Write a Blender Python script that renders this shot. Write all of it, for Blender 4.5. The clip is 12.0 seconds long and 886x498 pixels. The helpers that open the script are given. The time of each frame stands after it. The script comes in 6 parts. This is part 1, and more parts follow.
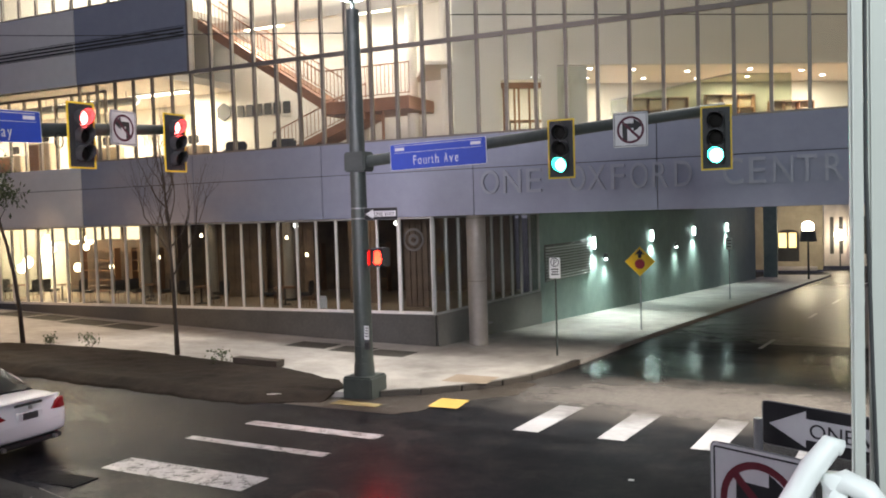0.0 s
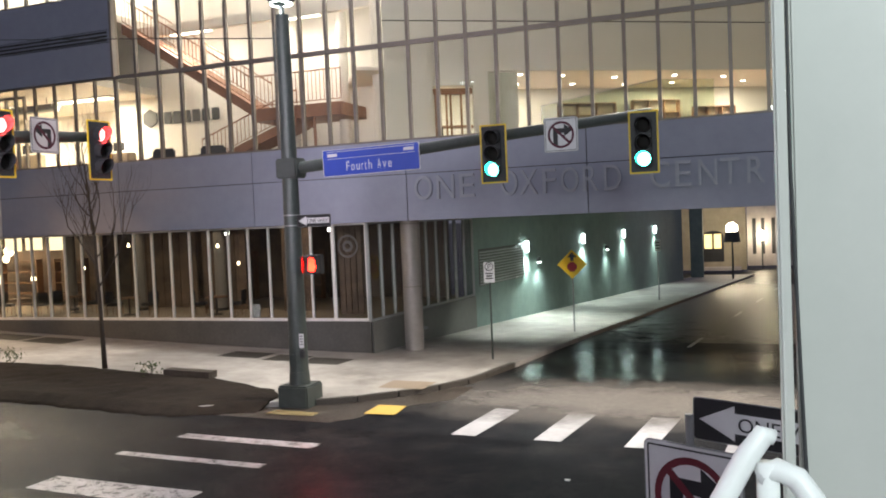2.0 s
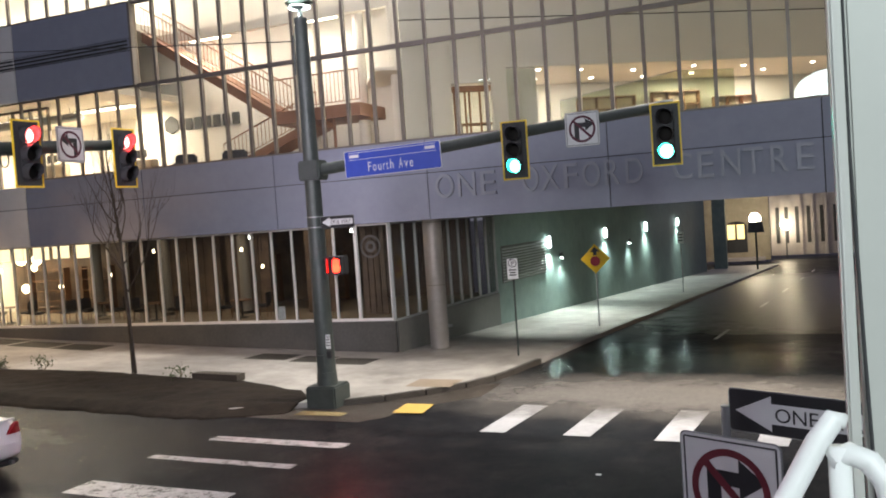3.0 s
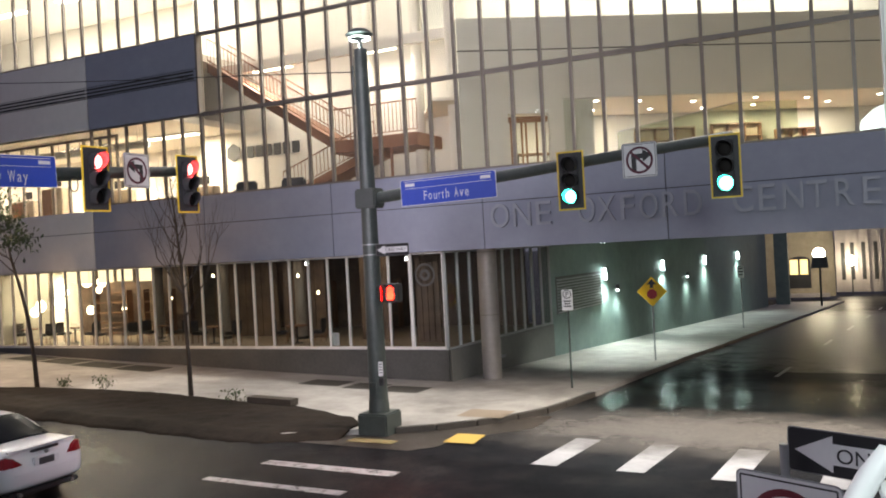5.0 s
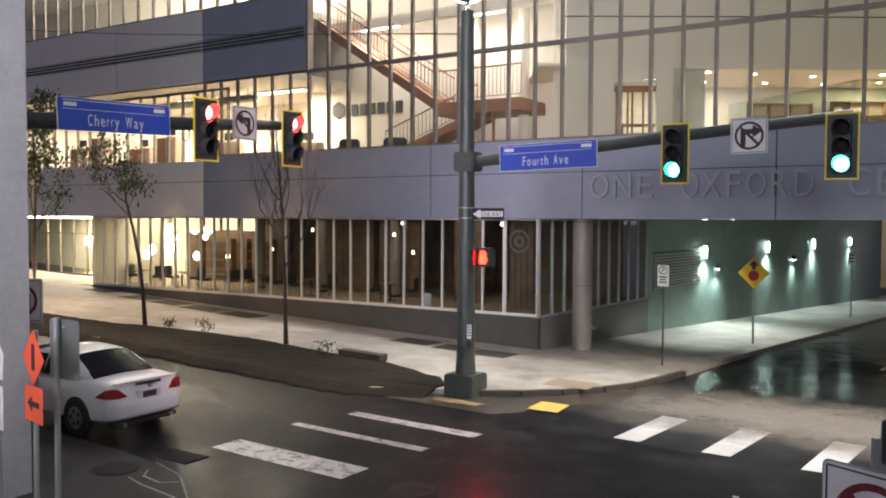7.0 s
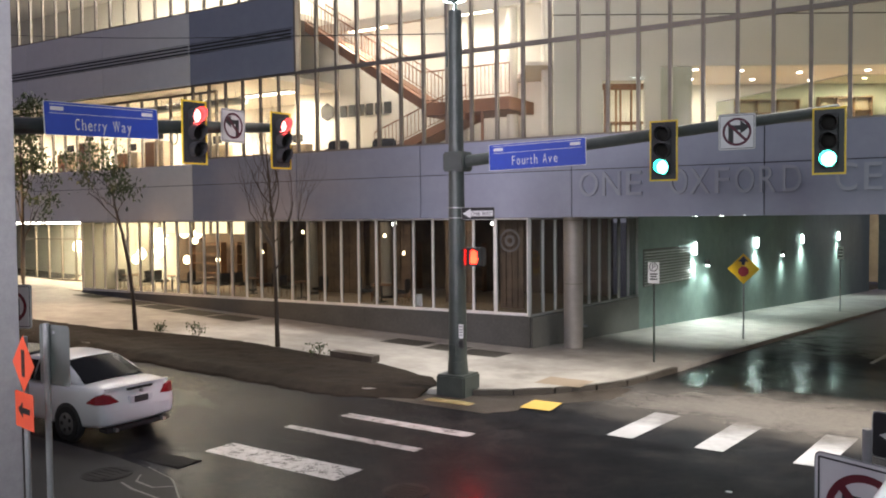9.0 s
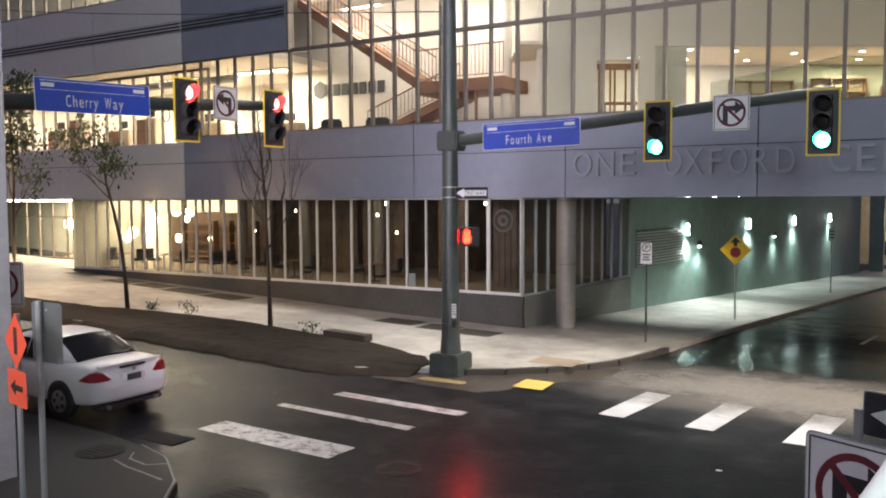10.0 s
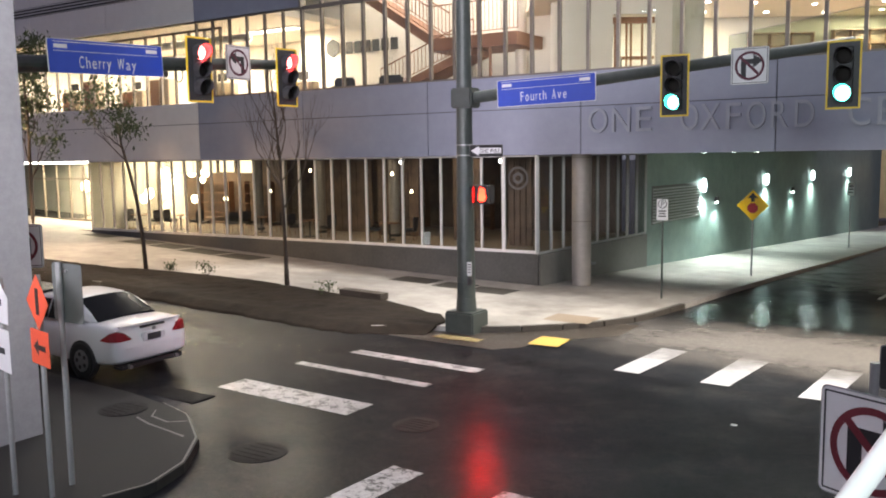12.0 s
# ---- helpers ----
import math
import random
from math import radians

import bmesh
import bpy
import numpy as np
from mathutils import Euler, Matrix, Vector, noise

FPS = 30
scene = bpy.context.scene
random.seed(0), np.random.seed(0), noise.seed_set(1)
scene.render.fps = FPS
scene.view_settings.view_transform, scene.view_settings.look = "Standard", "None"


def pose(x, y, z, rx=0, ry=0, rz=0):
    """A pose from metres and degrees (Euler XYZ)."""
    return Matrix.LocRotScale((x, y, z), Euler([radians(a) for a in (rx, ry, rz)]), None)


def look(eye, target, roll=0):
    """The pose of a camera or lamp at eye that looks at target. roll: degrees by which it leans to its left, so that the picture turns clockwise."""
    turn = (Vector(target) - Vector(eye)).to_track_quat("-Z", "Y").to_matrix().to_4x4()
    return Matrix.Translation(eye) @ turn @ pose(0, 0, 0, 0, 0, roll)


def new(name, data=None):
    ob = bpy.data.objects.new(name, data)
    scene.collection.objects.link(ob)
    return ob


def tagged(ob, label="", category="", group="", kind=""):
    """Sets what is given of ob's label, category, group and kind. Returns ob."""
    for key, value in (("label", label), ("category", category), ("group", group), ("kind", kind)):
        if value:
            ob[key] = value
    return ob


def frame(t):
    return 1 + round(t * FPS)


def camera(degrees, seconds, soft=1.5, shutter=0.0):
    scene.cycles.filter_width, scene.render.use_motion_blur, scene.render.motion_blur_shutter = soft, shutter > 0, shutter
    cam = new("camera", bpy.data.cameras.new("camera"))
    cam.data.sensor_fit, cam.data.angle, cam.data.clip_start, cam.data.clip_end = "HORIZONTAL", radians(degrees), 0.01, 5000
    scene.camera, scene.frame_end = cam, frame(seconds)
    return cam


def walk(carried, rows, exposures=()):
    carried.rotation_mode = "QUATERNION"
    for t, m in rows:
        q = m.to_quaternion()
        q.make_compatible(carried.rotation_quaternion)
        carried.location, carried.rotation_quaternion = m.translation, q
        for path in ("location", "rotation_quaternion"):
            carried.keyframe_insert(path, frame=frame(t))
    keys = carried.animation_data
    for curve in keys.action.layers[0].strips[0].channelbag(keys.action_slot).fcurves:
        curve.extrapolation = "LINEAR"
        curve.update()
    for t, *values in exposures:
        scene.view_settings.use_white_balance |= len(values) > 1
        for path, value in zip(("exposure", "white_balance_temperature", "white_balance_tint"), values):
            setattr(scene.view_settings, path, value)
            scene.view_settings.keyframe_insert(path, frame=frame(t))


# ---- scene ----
cam = camera(55.79, 12.0, soft=1.9)


def aim(x, y, z, yaw, pitch, roll):
    return pose(x, y, z, 90 + pitch, 0, yaw) @ pose(0, 0, 0, 0, 0, roll)


PATH = [
    (0, aim(0.009, 0.052, 4.490, 24.94, -2.40, -1.70)),
    (0.5, aim(0.011, 0.050, 4.491, 24.97, -1.31, -1.77)),
    (1, aim(0.016, 0.054, 4.491, 24.96, -0.97, -1.97)),
    (1.5, aim(0.019, 0.051, 4.490, 24.47, -2.18, -1.86)),
    (2, aim(-0.000, 0.044, 4.485, 20.42, -2.17, -2.42)),
    (2.5, aim(-0.027, 0.011, 4.485, 21.00, -2.48, -3.39)),
    (3, aim(-0.060, -0.010, 4.487, 21.83, -2.22, -3.96)),
    (3.2, aim(-0.065, -0.023, 4.485, 24.08, -0.96, -3.85)),
    (4.8, aim(-0.014, -0.004, 4.459, 24.85, -0.30, -3.03)),
    (5, aim(-0.040, -0.011, 4.474, 25.46, 0.03, -3.04)),
    (5.5, aim(-0.014, -0.052, 4.453, 27.72, -0.99, -1.74)),
    (6, aim(-0.000, -0.013, 4.442, 31.04, -2.54, -0.11)),
    (6.5, aim(0.000, 0.000, 4.450, 31.80, -2.30, -0.20)),
    (6.7, aim(0.018, -0.001, 4.458, 32.16, -2.14, 0.25)),
    (8.5, aim(0.008, -0.010, 4.445, 31.64, -2.56, -0.22)),
    (9, aim(0.016, -0.006, 4.445, 31.47, -2.15, -0.53)),
    (9.5, aim(0.006, -0.004, 4.438, 31.05, -2.85, -0.52)),
    (10, aim(-0.005, -0.005, 4.435, 30.97, -3.53, -0.23)),
    (10.5, aim(-0.010, -0.006, 4.432, 30.65, -4.00, -0.28)),
    (11, aim(-0.004, -0.021, 4.439, 30.49, -4.87, 0.01)),
    (11.5, aim(-0.016, 0.018, 4.433, 29.78, -5.93, 0.16)),
    (12, aim(-0.001, -0.010, 4.432, 32.04, -6.36, -0.82)),
]
walk(cam, PATH, [(0.0, 0.08), (2.5, 0.0), (6.5, -0.05), (9.5, 0.05), (11.0, 0.15), (11.5, 0.25), (12.0, 0.38)])

# ---- night sky and large lights ----
world = bpy.data.worlds.new("night_sky")
scene.world = world
world.use_nodes = True
wn = world.node_tree.nodes
wn["Background"].inputs[0].default_value = (0.40, 0.38, 0.52, 1)
wn["Background"].inputs[1].default_value = 0.52


def lamp(name, kind, power, colour, m, size=0.3, sizey=0.0, spot=0.0, blend=0.5):
    data = bpy.data.lights.new(name, kind)
    data.energy, data.color = power, colour
    if kind == "AREA":
        data.size = size
        if sizey:
            data.shape, data.size_y = "RECTANGLE", sizey
    else:
        data.shadow_soft_size = size
    if kind == "SPOT":
        data.spot_size, data.spot_blend = radians(spot), blend
    ob = new(name, data)
    ob.matrix_world = m
    return ob


# street luminaires: on the corner pole, and unseen at far corner and front street
# floodlights high on the tower above, shining down past the facade
for fx, fp in ((-35.0, 11000), (-26.5, 16000), (-18.0, 20500), (-9.5, 19500), (-1.5, 32000)):
    lamp("tower_flood_light", "SPOT", fp, (1.0, 0.95, 0.90) if fx > -20 else (1.0, 0.82, 0.66), look((fx, 26.6, 30.0), (fx, 21.6, 0.0)), 0.5, spot=27, blend=0.45)
lamp("pole_top_light", "SPOT", 900, (0.93, 0.97, 1.0), pose(-10.92, 18.5, 9.92), 0.25, spot=150, blend=0.6)
# Unseen fill lamps added behind the viewpoint to brighten facade, signs and car.
lamp("near_corner_fill", "SPOT", 6400, (0.86, 1.0, 0.98), look((3.5, -7.0, 9.5), (-6.0, 25.0, 10.5)), 2.6, spot=96, blend=0.6)
lamp("near_left_fill", "SPOT", 31000, (0.96, 0.87, 1.0), look((-9.5, -6.0, 8.4), (-36.0, 25.0, 18.0)), 4.5, spot=98, blend=0.4)
lamp("far_corner_light", "SPOT", 15000, (1.0, 0.90, 0.78), look((4.0, 22.0, 9.6), (-3.6, 21.0, 0.0)), 0.3, spot=66, blend=0.9)
lamp("front_street_light", "SPOT", 6200, (1.0, 0.64, 0.34), look((-36.0, 14.8, 8.6), (-27.0, 19.5, 0.0)), 0.3, spot=86, blend=0.8)

# ---- plan ----
FACE_Y = 25.6          # upper facade, parallel to x
GLASS_Y = 26.1         # street-level glazing
SIDE = 0.10            # the side street leans by this much in x for each metre of y


def soft_ramp(v, w):
    return w * math.log1p(math.exp(max(-40.0, min(40.0, v / w))))


def road_z(x, y):
    """Height of the asphalt: level at the crossing, falling along the side street, rising along the front street."""
    return -0.15 - 0.042 * soft_ramp(y - 24, 4) + 0.044 * soft_ramp(-13 - x, 3)


def side_x(y, off):
    """x of a line along the side street, off metres from the building's side wall."""
    return -15.0 + SIDE * y + off


# ---- materials ----
def material(name):
    m = bpy.data.materials.new(name)
    m.use_nodes = True
    return m, m.node_tree.nodes, m.node_tree.links, m.node_tree.nodes["Principled BSDF"]


def noise_node(n, l, scale, detail=4.0, rough=0.6, coord="Object"):
    tc = n.new("ShaderNodeTexCoord")
    tx = n.new("ShaderNodeTexNoise")
    tx.inputs["Scale"].default_value, tx.inputs["Detail"].default_value, tx.inputs["Roughness"].default_value = scale, detail, rough
    l.new(tc.outputs[coord], tx.inputs["Vector"])
    return tx


def ramp(n, l, src, stops):
    r = n.new("ShaderNodeValToRGB")
    while len(r.color_ramp.elements) < len(stops):
        r.color_ramp.elements.new(0.5)
    for e, (p, c) in zip(r.color_ramp.elements, stops):
        e.position, e.color = p, (*c, 1) if len(c) == 3 else c
    l.new(src, r.inputs[0])
    return r


def surface(name, dark, light, scale=6.0, rough=(0.5, 0.8), metal=0.0, bump=0.15, fine=60.0, coarse=0.6, spec=0.5):
    """A worn two-scale surface between two base colours."""
    m, n, l, b = material(name)
    big, small = noise_node(n, l, coarse, 3), noise_node(n, l, scale, 6, 0.7)
    mix = n.new("ShaderNodeMath")
    mix.operation = "MULTIPLY_ADD"
    mix.inputs[1].default_value, mix.inputs[2].default_value = 0.5, 0.0
    l.new(small.outputs[0], mix.inputs[0])
    add = n.new("ShaderNodeMath")
    add.operation = "MULTIPLY_ADD"
    add.inputs[1].default_value = 0.5
    l.new(big.outputs[0], add.inputs[0])
    l.new(mix.outputs[0], add.inputs[2])
    c = ramp(n, l, add.outputs[0], [(0.32, dark), (0.68, light)])
    l.new(c.outputs[0], b.inputs["Base Color"])
    r = ramp(n, l, add.outputs[0], [(0.3, (rough[0],) * 3), (0.7, (rough[1],) * 3)])
    l.new(r.outputs[0], b.inputs["Roughness"])
    b.inputs["Metallic"].default_value = metal
    b.inputs["Specular IOR Level"].default_value = spec
    if bump:
        grain = noise_node(n, l, fine, 3)
        bp = n.new("ShaderNodeBump")
        bp.inputs["Strength"].default_value, bp.inputs["Distance"].default_value = bump, 0.02
        l.new(grain.outputs[0], bp.inputs["Height"])
        l.new(bp.outputs[0], b.inputs["Normal"])
    return m


def glow(name, colour, strength):
    m, n, l, b = material(name)
    b.inputs["Base Color"].default_value = (*[min(1, c) * 0.8 for c in colour], 1)
    b.inputs["Emission Color"].default_value = (*colour, 1)
    b.inputs["Emission Strength"].default_value = strength
    return m


def pane_glass(name, tint, rough=0.02, clear=0.96):
    """Thin architectural glass: mostly see-through, with a mirror share that grows at grazing angles."""
    m, n, l, b = material(name)
    out = n["Material Output"]
    tr, gl, mx, lw = n.new("ShaderNodeBsdfTransparent"), n.new("ShaderNodeBsdfGlossy"), n.new("ShaderNodeMixShader"), n.new("ShaderNodeLayerWeight")
    tr.inputs[0].default_value = (*[clear * t for t in tint], 1)
    gl.inputs["Color"].default_value, gl.inputs["Roughness"].default_value = (0.9, 0.95, 0.95, 1), rough
    pw, ad = n.new("ShaderNodeMath"), n.new("ShaderNodeMath")
    pw.operation, ad.operation = "POWER", "MULTIPLY_ADD"
    pw.inputs[1].default_value, ad.inputs[1].default_value, ad.inputs[2].default_value = 5.0, 0.9, 0.035
    l.new(lw.outputs["Facing"], pw.inputs[0])
    l.new(pw.outputs[0], ad.inputs[0])
    l.new(ad.outputs[0], mx.inputs[0])
    l.new(tr.outputs[0], mx.inputs[1])
    l.new(gl.outputs[0], mx.inputs[2])
    l.new(mx.outputs[0], out.inputs["Surface"])
    return m


def asphalt_material():
    """Wet asphalt: dark patches, brown silt, coarse stone grain and a sheen that comes and goes."""
    m, n, l, b = material("wet_asphalt")
    big, mid, fine, speck = noise_node(n, l, 0.16, 5, 0.65), noise_node(n, l, 1.1, 8, 0.75), noise_node(n, l, 38, 4), noise_node(n, l, 13, 6, 0.8)
    col = ramp(n, l, mid.outputs[0], [(0.28, (0.007, 0.0076, 0.0096)), (0.5, (0.0125, 0.0132, 0.0158)), (0.76, (0.036, 0.034, 0.034))])
    grain = ramp(n, l, speck.outputs[0], [(0.35, (0.45,) * 3), (0.72, (1.7,) * 3)])
    mul = n.new("ShaderNodeMix")
    mul.data_type, mul.blend_type = "RGBA", "MULTIPLY"
    mul.inputs["Factor"].default_value = 1.0
    l.new(col.outputs[0], mul.inputs["A"])
    l.new(grain.outputs[0], mul.inputs["B"])
    l.new(mul.outputs["Result"], b.inputs["Base Color"])
    mixr = n.new("ShaderNodeMath")
    mixr.operation = "MULTIPLY_ADD"
    mixr.inputs[1].default_value, mixr.inputs[2].default_value = 0.55, 0.24
    l.new(big.outputs[0], mixr.inputs[0])
    l.new(mixr.outputs[0], b.inputs["Roughness"])
    b.inputs["Specular IOR Level"].default_value = 0.022
    wet = ramp(n, l, noise_node(n, l, 0.33, 6, 0.7).outputs[0], [(0.34, (0.07,) * 3), (0.66, (0.48,) * 3)])
    l.new(wet.outputs[0], b.inputs["Coat Weight"])
    b.inputs["Coat Roughness"].default_value = 0.24
    b.inputs["Coat IOR"].default_value = 1.33
    bp, bq = n.new("ShaderNodeBump"), n.new("ShaderNodeBump")
    bp.inputs["Strength"].default_value, bp.inputs["Distance"].default_value = 0.45, 0.012
    bq.inputs["Strength"].default_value, bq.inputs["Distance"].default_value = 0.25, 0.04
    l.new(fine.outputs[0], bp.inputs["Height"])
    l.new(speck.outputs[0], bq.inputs["Height"])
    l.new(bq.outputs[0], bp.inputs["Normal"])
    l.new(bp.outputs[0], b.inputs["Normal"])
    ripple, br = noise_node(n, l, 2.4, 4, 0.6), n.new("ShaderNodeBump")
    br.inputs["Strength"].default_value, br.inputs["Distance"].default_value = 0.22, 0.05
    l.new(ripple.outputs[0], br.inputs["Height"])
    l.new(br.outputs[0], b.inputs["Coat Normal"])
    return m


ASPHALT = asphalt_material()
CONCRETE = surface("pavement_concrete", (0.17, 0.155, 0.135), (0.47, 0.45, 0.41), 1.6, (0.45, 0.75), bump=0.2)
CURB = surface("kerb_stone", (0.20, 0.19, 0.18), (0.36, 0.34, 0.31), 5, (0.4, 0.7), bump=0.25)
PANEL = surface("grey_stone_panel", (0.23, 0.245, 0.315), (0.295, 0.31, 0.38), 2.5, (0.5, 0.65), bump=0.08, coarse=0.25)
# The panel stone left of STEP_X, its stronger lighting put into a paler colour.
PANEL_LIT = surface("lit_stone_panel", (0.66, 0.645, 0.62), (0.76, 0.745, 0.72), 2.5, (0.5, 0.65), bump=0.08, coarse=0.25)
PLINTH = surface("grey_plinth_stone", (0.12, 0.12, 0.11), (0.19, 0.19, 0.175), 5, (0.45, 0.65), bump=0.12)
GRANITE = surface("dark_granite", (0.045, 0.045, 0.042), (0.10, 0.098, 0.09), 9, (0.3, 0.5), bump=0.1)
# Green tint and extra brightness of signal glare put into the concrete's colour.
WALL_SIDE = surface("side_wall_concrete", (0.16, 0.23, 0.21), (0.27, 0.35, 0.32), 2.0, (0.55, 0.8), bump=0.15)
MULLION = surface("bronze_mullion", (0.16, 0.14, 0.12), (0.24, 0.21, 0.18), 4, (0.35, 0.5), 0.4, 0.03)
MULLION_WHITE = surface("white_mullion", (0.62, 0.60, 0.56), (0.76, 0.74, 0.70), 4, (0.4, 0.55), 0.0, 0.03)
# Side glazing's white frames with their shade put into grey; also louvre slats.
MULLION_DULL = surface("dull_grey_mullion", (0.26, 0.28, 0.27), (0.36, 0.38, 0.36), 4, (0.4, 0.55), 0.0, 0.03)
PLASTER = surface("white_plaster", (0.70, 0.66, 0.60), (0.80, 0.77, 0.71), 1.5, (0.6, 0.8), bump=0.05)
FLOOR_IN = surface("office_floor", (0.30, 0.24, 0.18), (0.42, 0.35, 0.27), 3, (0.35, 0.6), bump=0.05)
STEEL_DARK = surface("painted_dark_pole", (0.035, 0.045, 0.042), (0.075, 0.088, 0.082), 6, (0.35, 0.55), 0.2, 0.05)
GALV = surface("galvanised_steel", (0.26, 0.27, 0.27), (0.40, 0.41, 0.41), 14, (0.45, 0.65), 0.5, 0.05)
COLUMN = surface("brushed_column_cladding", (0.24, 0.22, 0.20), (0.36, 0.33, 0.30), 3, (0.34, 0.5), 0.25, 0.04)
SOIL = surface("dark_planting_soil", (0.010, 0.008, 0.007), (0.036, 0.029, 0.023), 2.6, (0.7, 0.95), bump=0.9, fine=14)
SOIL.node_tree.nodes["Principled BSDF"].inputs["Specular IOR Level"].default_value = 0.05
WHITE_PAINT = surface("white_metal_paint", (0.70, 0.70, 0.69), (0.80, 0.80, 0.79), 5, (0.35, 0.5), bump=0.04)
GLASS_UP = pane_glass("upper_pane_glass", (0.98, 0.97, 0.92))
GLASS_LOW = pane_glass("street_pane_glass", (0.78, 0.80, 0.78))


# ---- mesh helpers ----
def finish(name, bm, mat, smooth=False):
    me = bpy.data.meshes.new(name)
    bm.to_mesh(me)
    bm.free()
    me.materials.append(mat)
    if smooth:
        for p in me.polygons:
            p.use_smooth = True
    return me


def part(name, bm, mat, parent=None, label="", smooth=False):
    ob = new(name, finish(name, bm, mat, smooth))
    if parent:
        ob.parent = parent
    if label:
        tagged(ob, label)
    return ob


def root(name, m, label, category, group="", kind=""):
    ob = new(name)
    ob.empty_display_size = 0.2
    ob.matrix_world = m
    return tagged(ob, label, category, group, kind)


def add_box(bm, x0, x1, y0, y1, z0, z1, bevel=0.0, m=None):
    r = bmesh.ops.create_cube(bm, size=1.0)
    mat = Matrix.Translation(((x0 + x1) / 2, (y0 + y1) / 2, (z0 + z1) / 2)) @ Matrix.Diagonal((x1 - x0, y1 - y0, z1 - z0, 1))
    bmesh.ops.transform(bm, matrix=(m or Matrix()) @ mat, verts=r["verts"])
    if bevel:
        edges = list({e for v in r["verts"] for e in v.link_edges})
        bmesh.ops.bevel(bm, geom=edges, offset=bevel, segments=2, affect="EDGES")
    return bm


def box(x0, x1, y0, y1, z0, z1, bevel=0.0):
    return add_box(bmesh.new(), x0, x1, y0, y1, z0, z1, bevel)


def add_tube(bm, a, b, r0, r1=None, seg=14, caps=True):
    a, b = Vector(a), Vector(b)
    q = (b - a).to_track_quat("Z", "Y").to_matrix().to_4x4()
    bmesh.ops.create_cone(bm, cap_ends=caps, segments=seg, radius1=r0, radius2=r0 if r1 is None else r1, depth=(b - a).length,
                          matrix=Matrix.Translation((a + b) / 2) @ q)
    return bm


def tube(a, b, r0, r1=None, seg=14):
    return add_tube(bmesh.new(), a, b, r0, r1, seg)


def prism(points, z0, z1):
    """An upright prism over a plan outline."""
    bm = bmesh.new()
    low = [bm.verts.new((x, y, z0)) for x, y in points]
    top = [bm.verts.new((x, y, z1)) for x, y in points]
    bm.faces.new(low[::-1])
    bm.faces.new(top)
    for i in range(len(points)):
        j = (i + 1) % len(points)
        bm.faces.new((low[i], low[j], top[j], top[i]))
    bmesh.ops.recalc_face_normals(bm, faces=bm.faces)
    return bm


def sheet(xs, ys, height):
    """A grid of ground at the given plan lines; xs may be a function of y."""
    bm = bmesh.new()
    rows = [[bm.verts.new((x, y, height(x, y))) for x in (xs(y) if callable(xs) else xs)] for y in ys]
    for r, s in zip(rows, rows[1:]):
        for i in range(len(r) - 1):
            bm.faces.new((r[i], r[i + 1], s[i + 1], s[i]))
    return bm


def steps(a, b, n):
    return [a + (b - a) * i / n for i in range(n + 1)]


def extrude_down(bm, depth):
    top = list(bm.faces)
    r = bmesh.ops.extrude_face_region(bm, geom=top)
    vs = [v for v in r["geom"] if isinstance(v, bmesh.types.BMVert)]
    moved = set(vs)
    for v in bm.verts:
        if v not in moved:
            v.co.z -= depth
    bmesh.ops.recalc_face_normals(bm, faces=bm.faces)
    return bm


def plain(x, y):
    return road_z(x, y)


# ---- ground ----
far = [-900, -500, -250, -140, -90, -60] + steps(-48, 24, 36) + [40, 70, 140, 300, 900]
fary = [-900, -300, -100, -40] + steps(-10, 90, 50) + [110, 140, 200, 300, 500, 900]
ground = part("ground", sheet(far, fary, lambda x, y: plain(max(-60.0, x), min(140.0, y))), ASPHALT, smooth=True)
tagged(ground, "wet dark asphalt roadway with worn markings", "road", kind="structure")


def pave_z(x, y):
    return road_z(x, y) + 0.15


# corner pavement: front strip, corner and the strip along the side street
EDGE = [(17.2, -13.0), (18.0, -11.7), (18.6, -10.5), (19.2, -9.65), (20.0, -8.85), (21.0, -8.1), (22.0, -7.62), (23.0, -7.4), (25.0, -7.1), (29.0, -6.7)]


def edge_x(y):
    """The kerb line round the corner."""
    return float(np.interp(y, [e[0] for e in EDGE], [e[1] for e in EDGE]))


def corner_xs(y):
    return steps(-60, -20, 10) + steps(-18, edge_x(y), 10)


front = part("pavement", extrude_down(sheet(corner_xs, steps(17.2, 29.0, 40), pave_z), 0.4), CONCRETE, smooth=False)
tagged(front, "damp pale concrete pavement at the street corner", "pavement", kind="structure")
APRON = surface("wet_brown_apron", (0.020, 0.016, 0.012), (0.065, 0.052, 0.040), 7, (0.25, 0.5), bump=0.4)
apron = part("kerb_ramp", sheet(lambda y: steps(edge_x(y) - 0.05, min(-7.3, edge_x(y) + 1.6 + 2.2 * math.exp(-((y - 17.2) / 1.1) ** 2)), 8), steps(17.0, 21.6, 20),
             lambda x, y: road_z(x, y) + 0.012), APRON)
tagged(apron, "wet brown concrete ramp at the kerb corner", "ramp", kind="structure")
strip = part("pavement", extrude_down(sheet(lambda y: [side_x(y, o) for o in (-0.3, 0.8, 2.2, 3.8, 5.4)], steps(29.0, 95, 40), pave_z), 0.4), CONCRETE)
tagged(strip, "damp concrete pavement along the side street", "pavement", kind="structure")

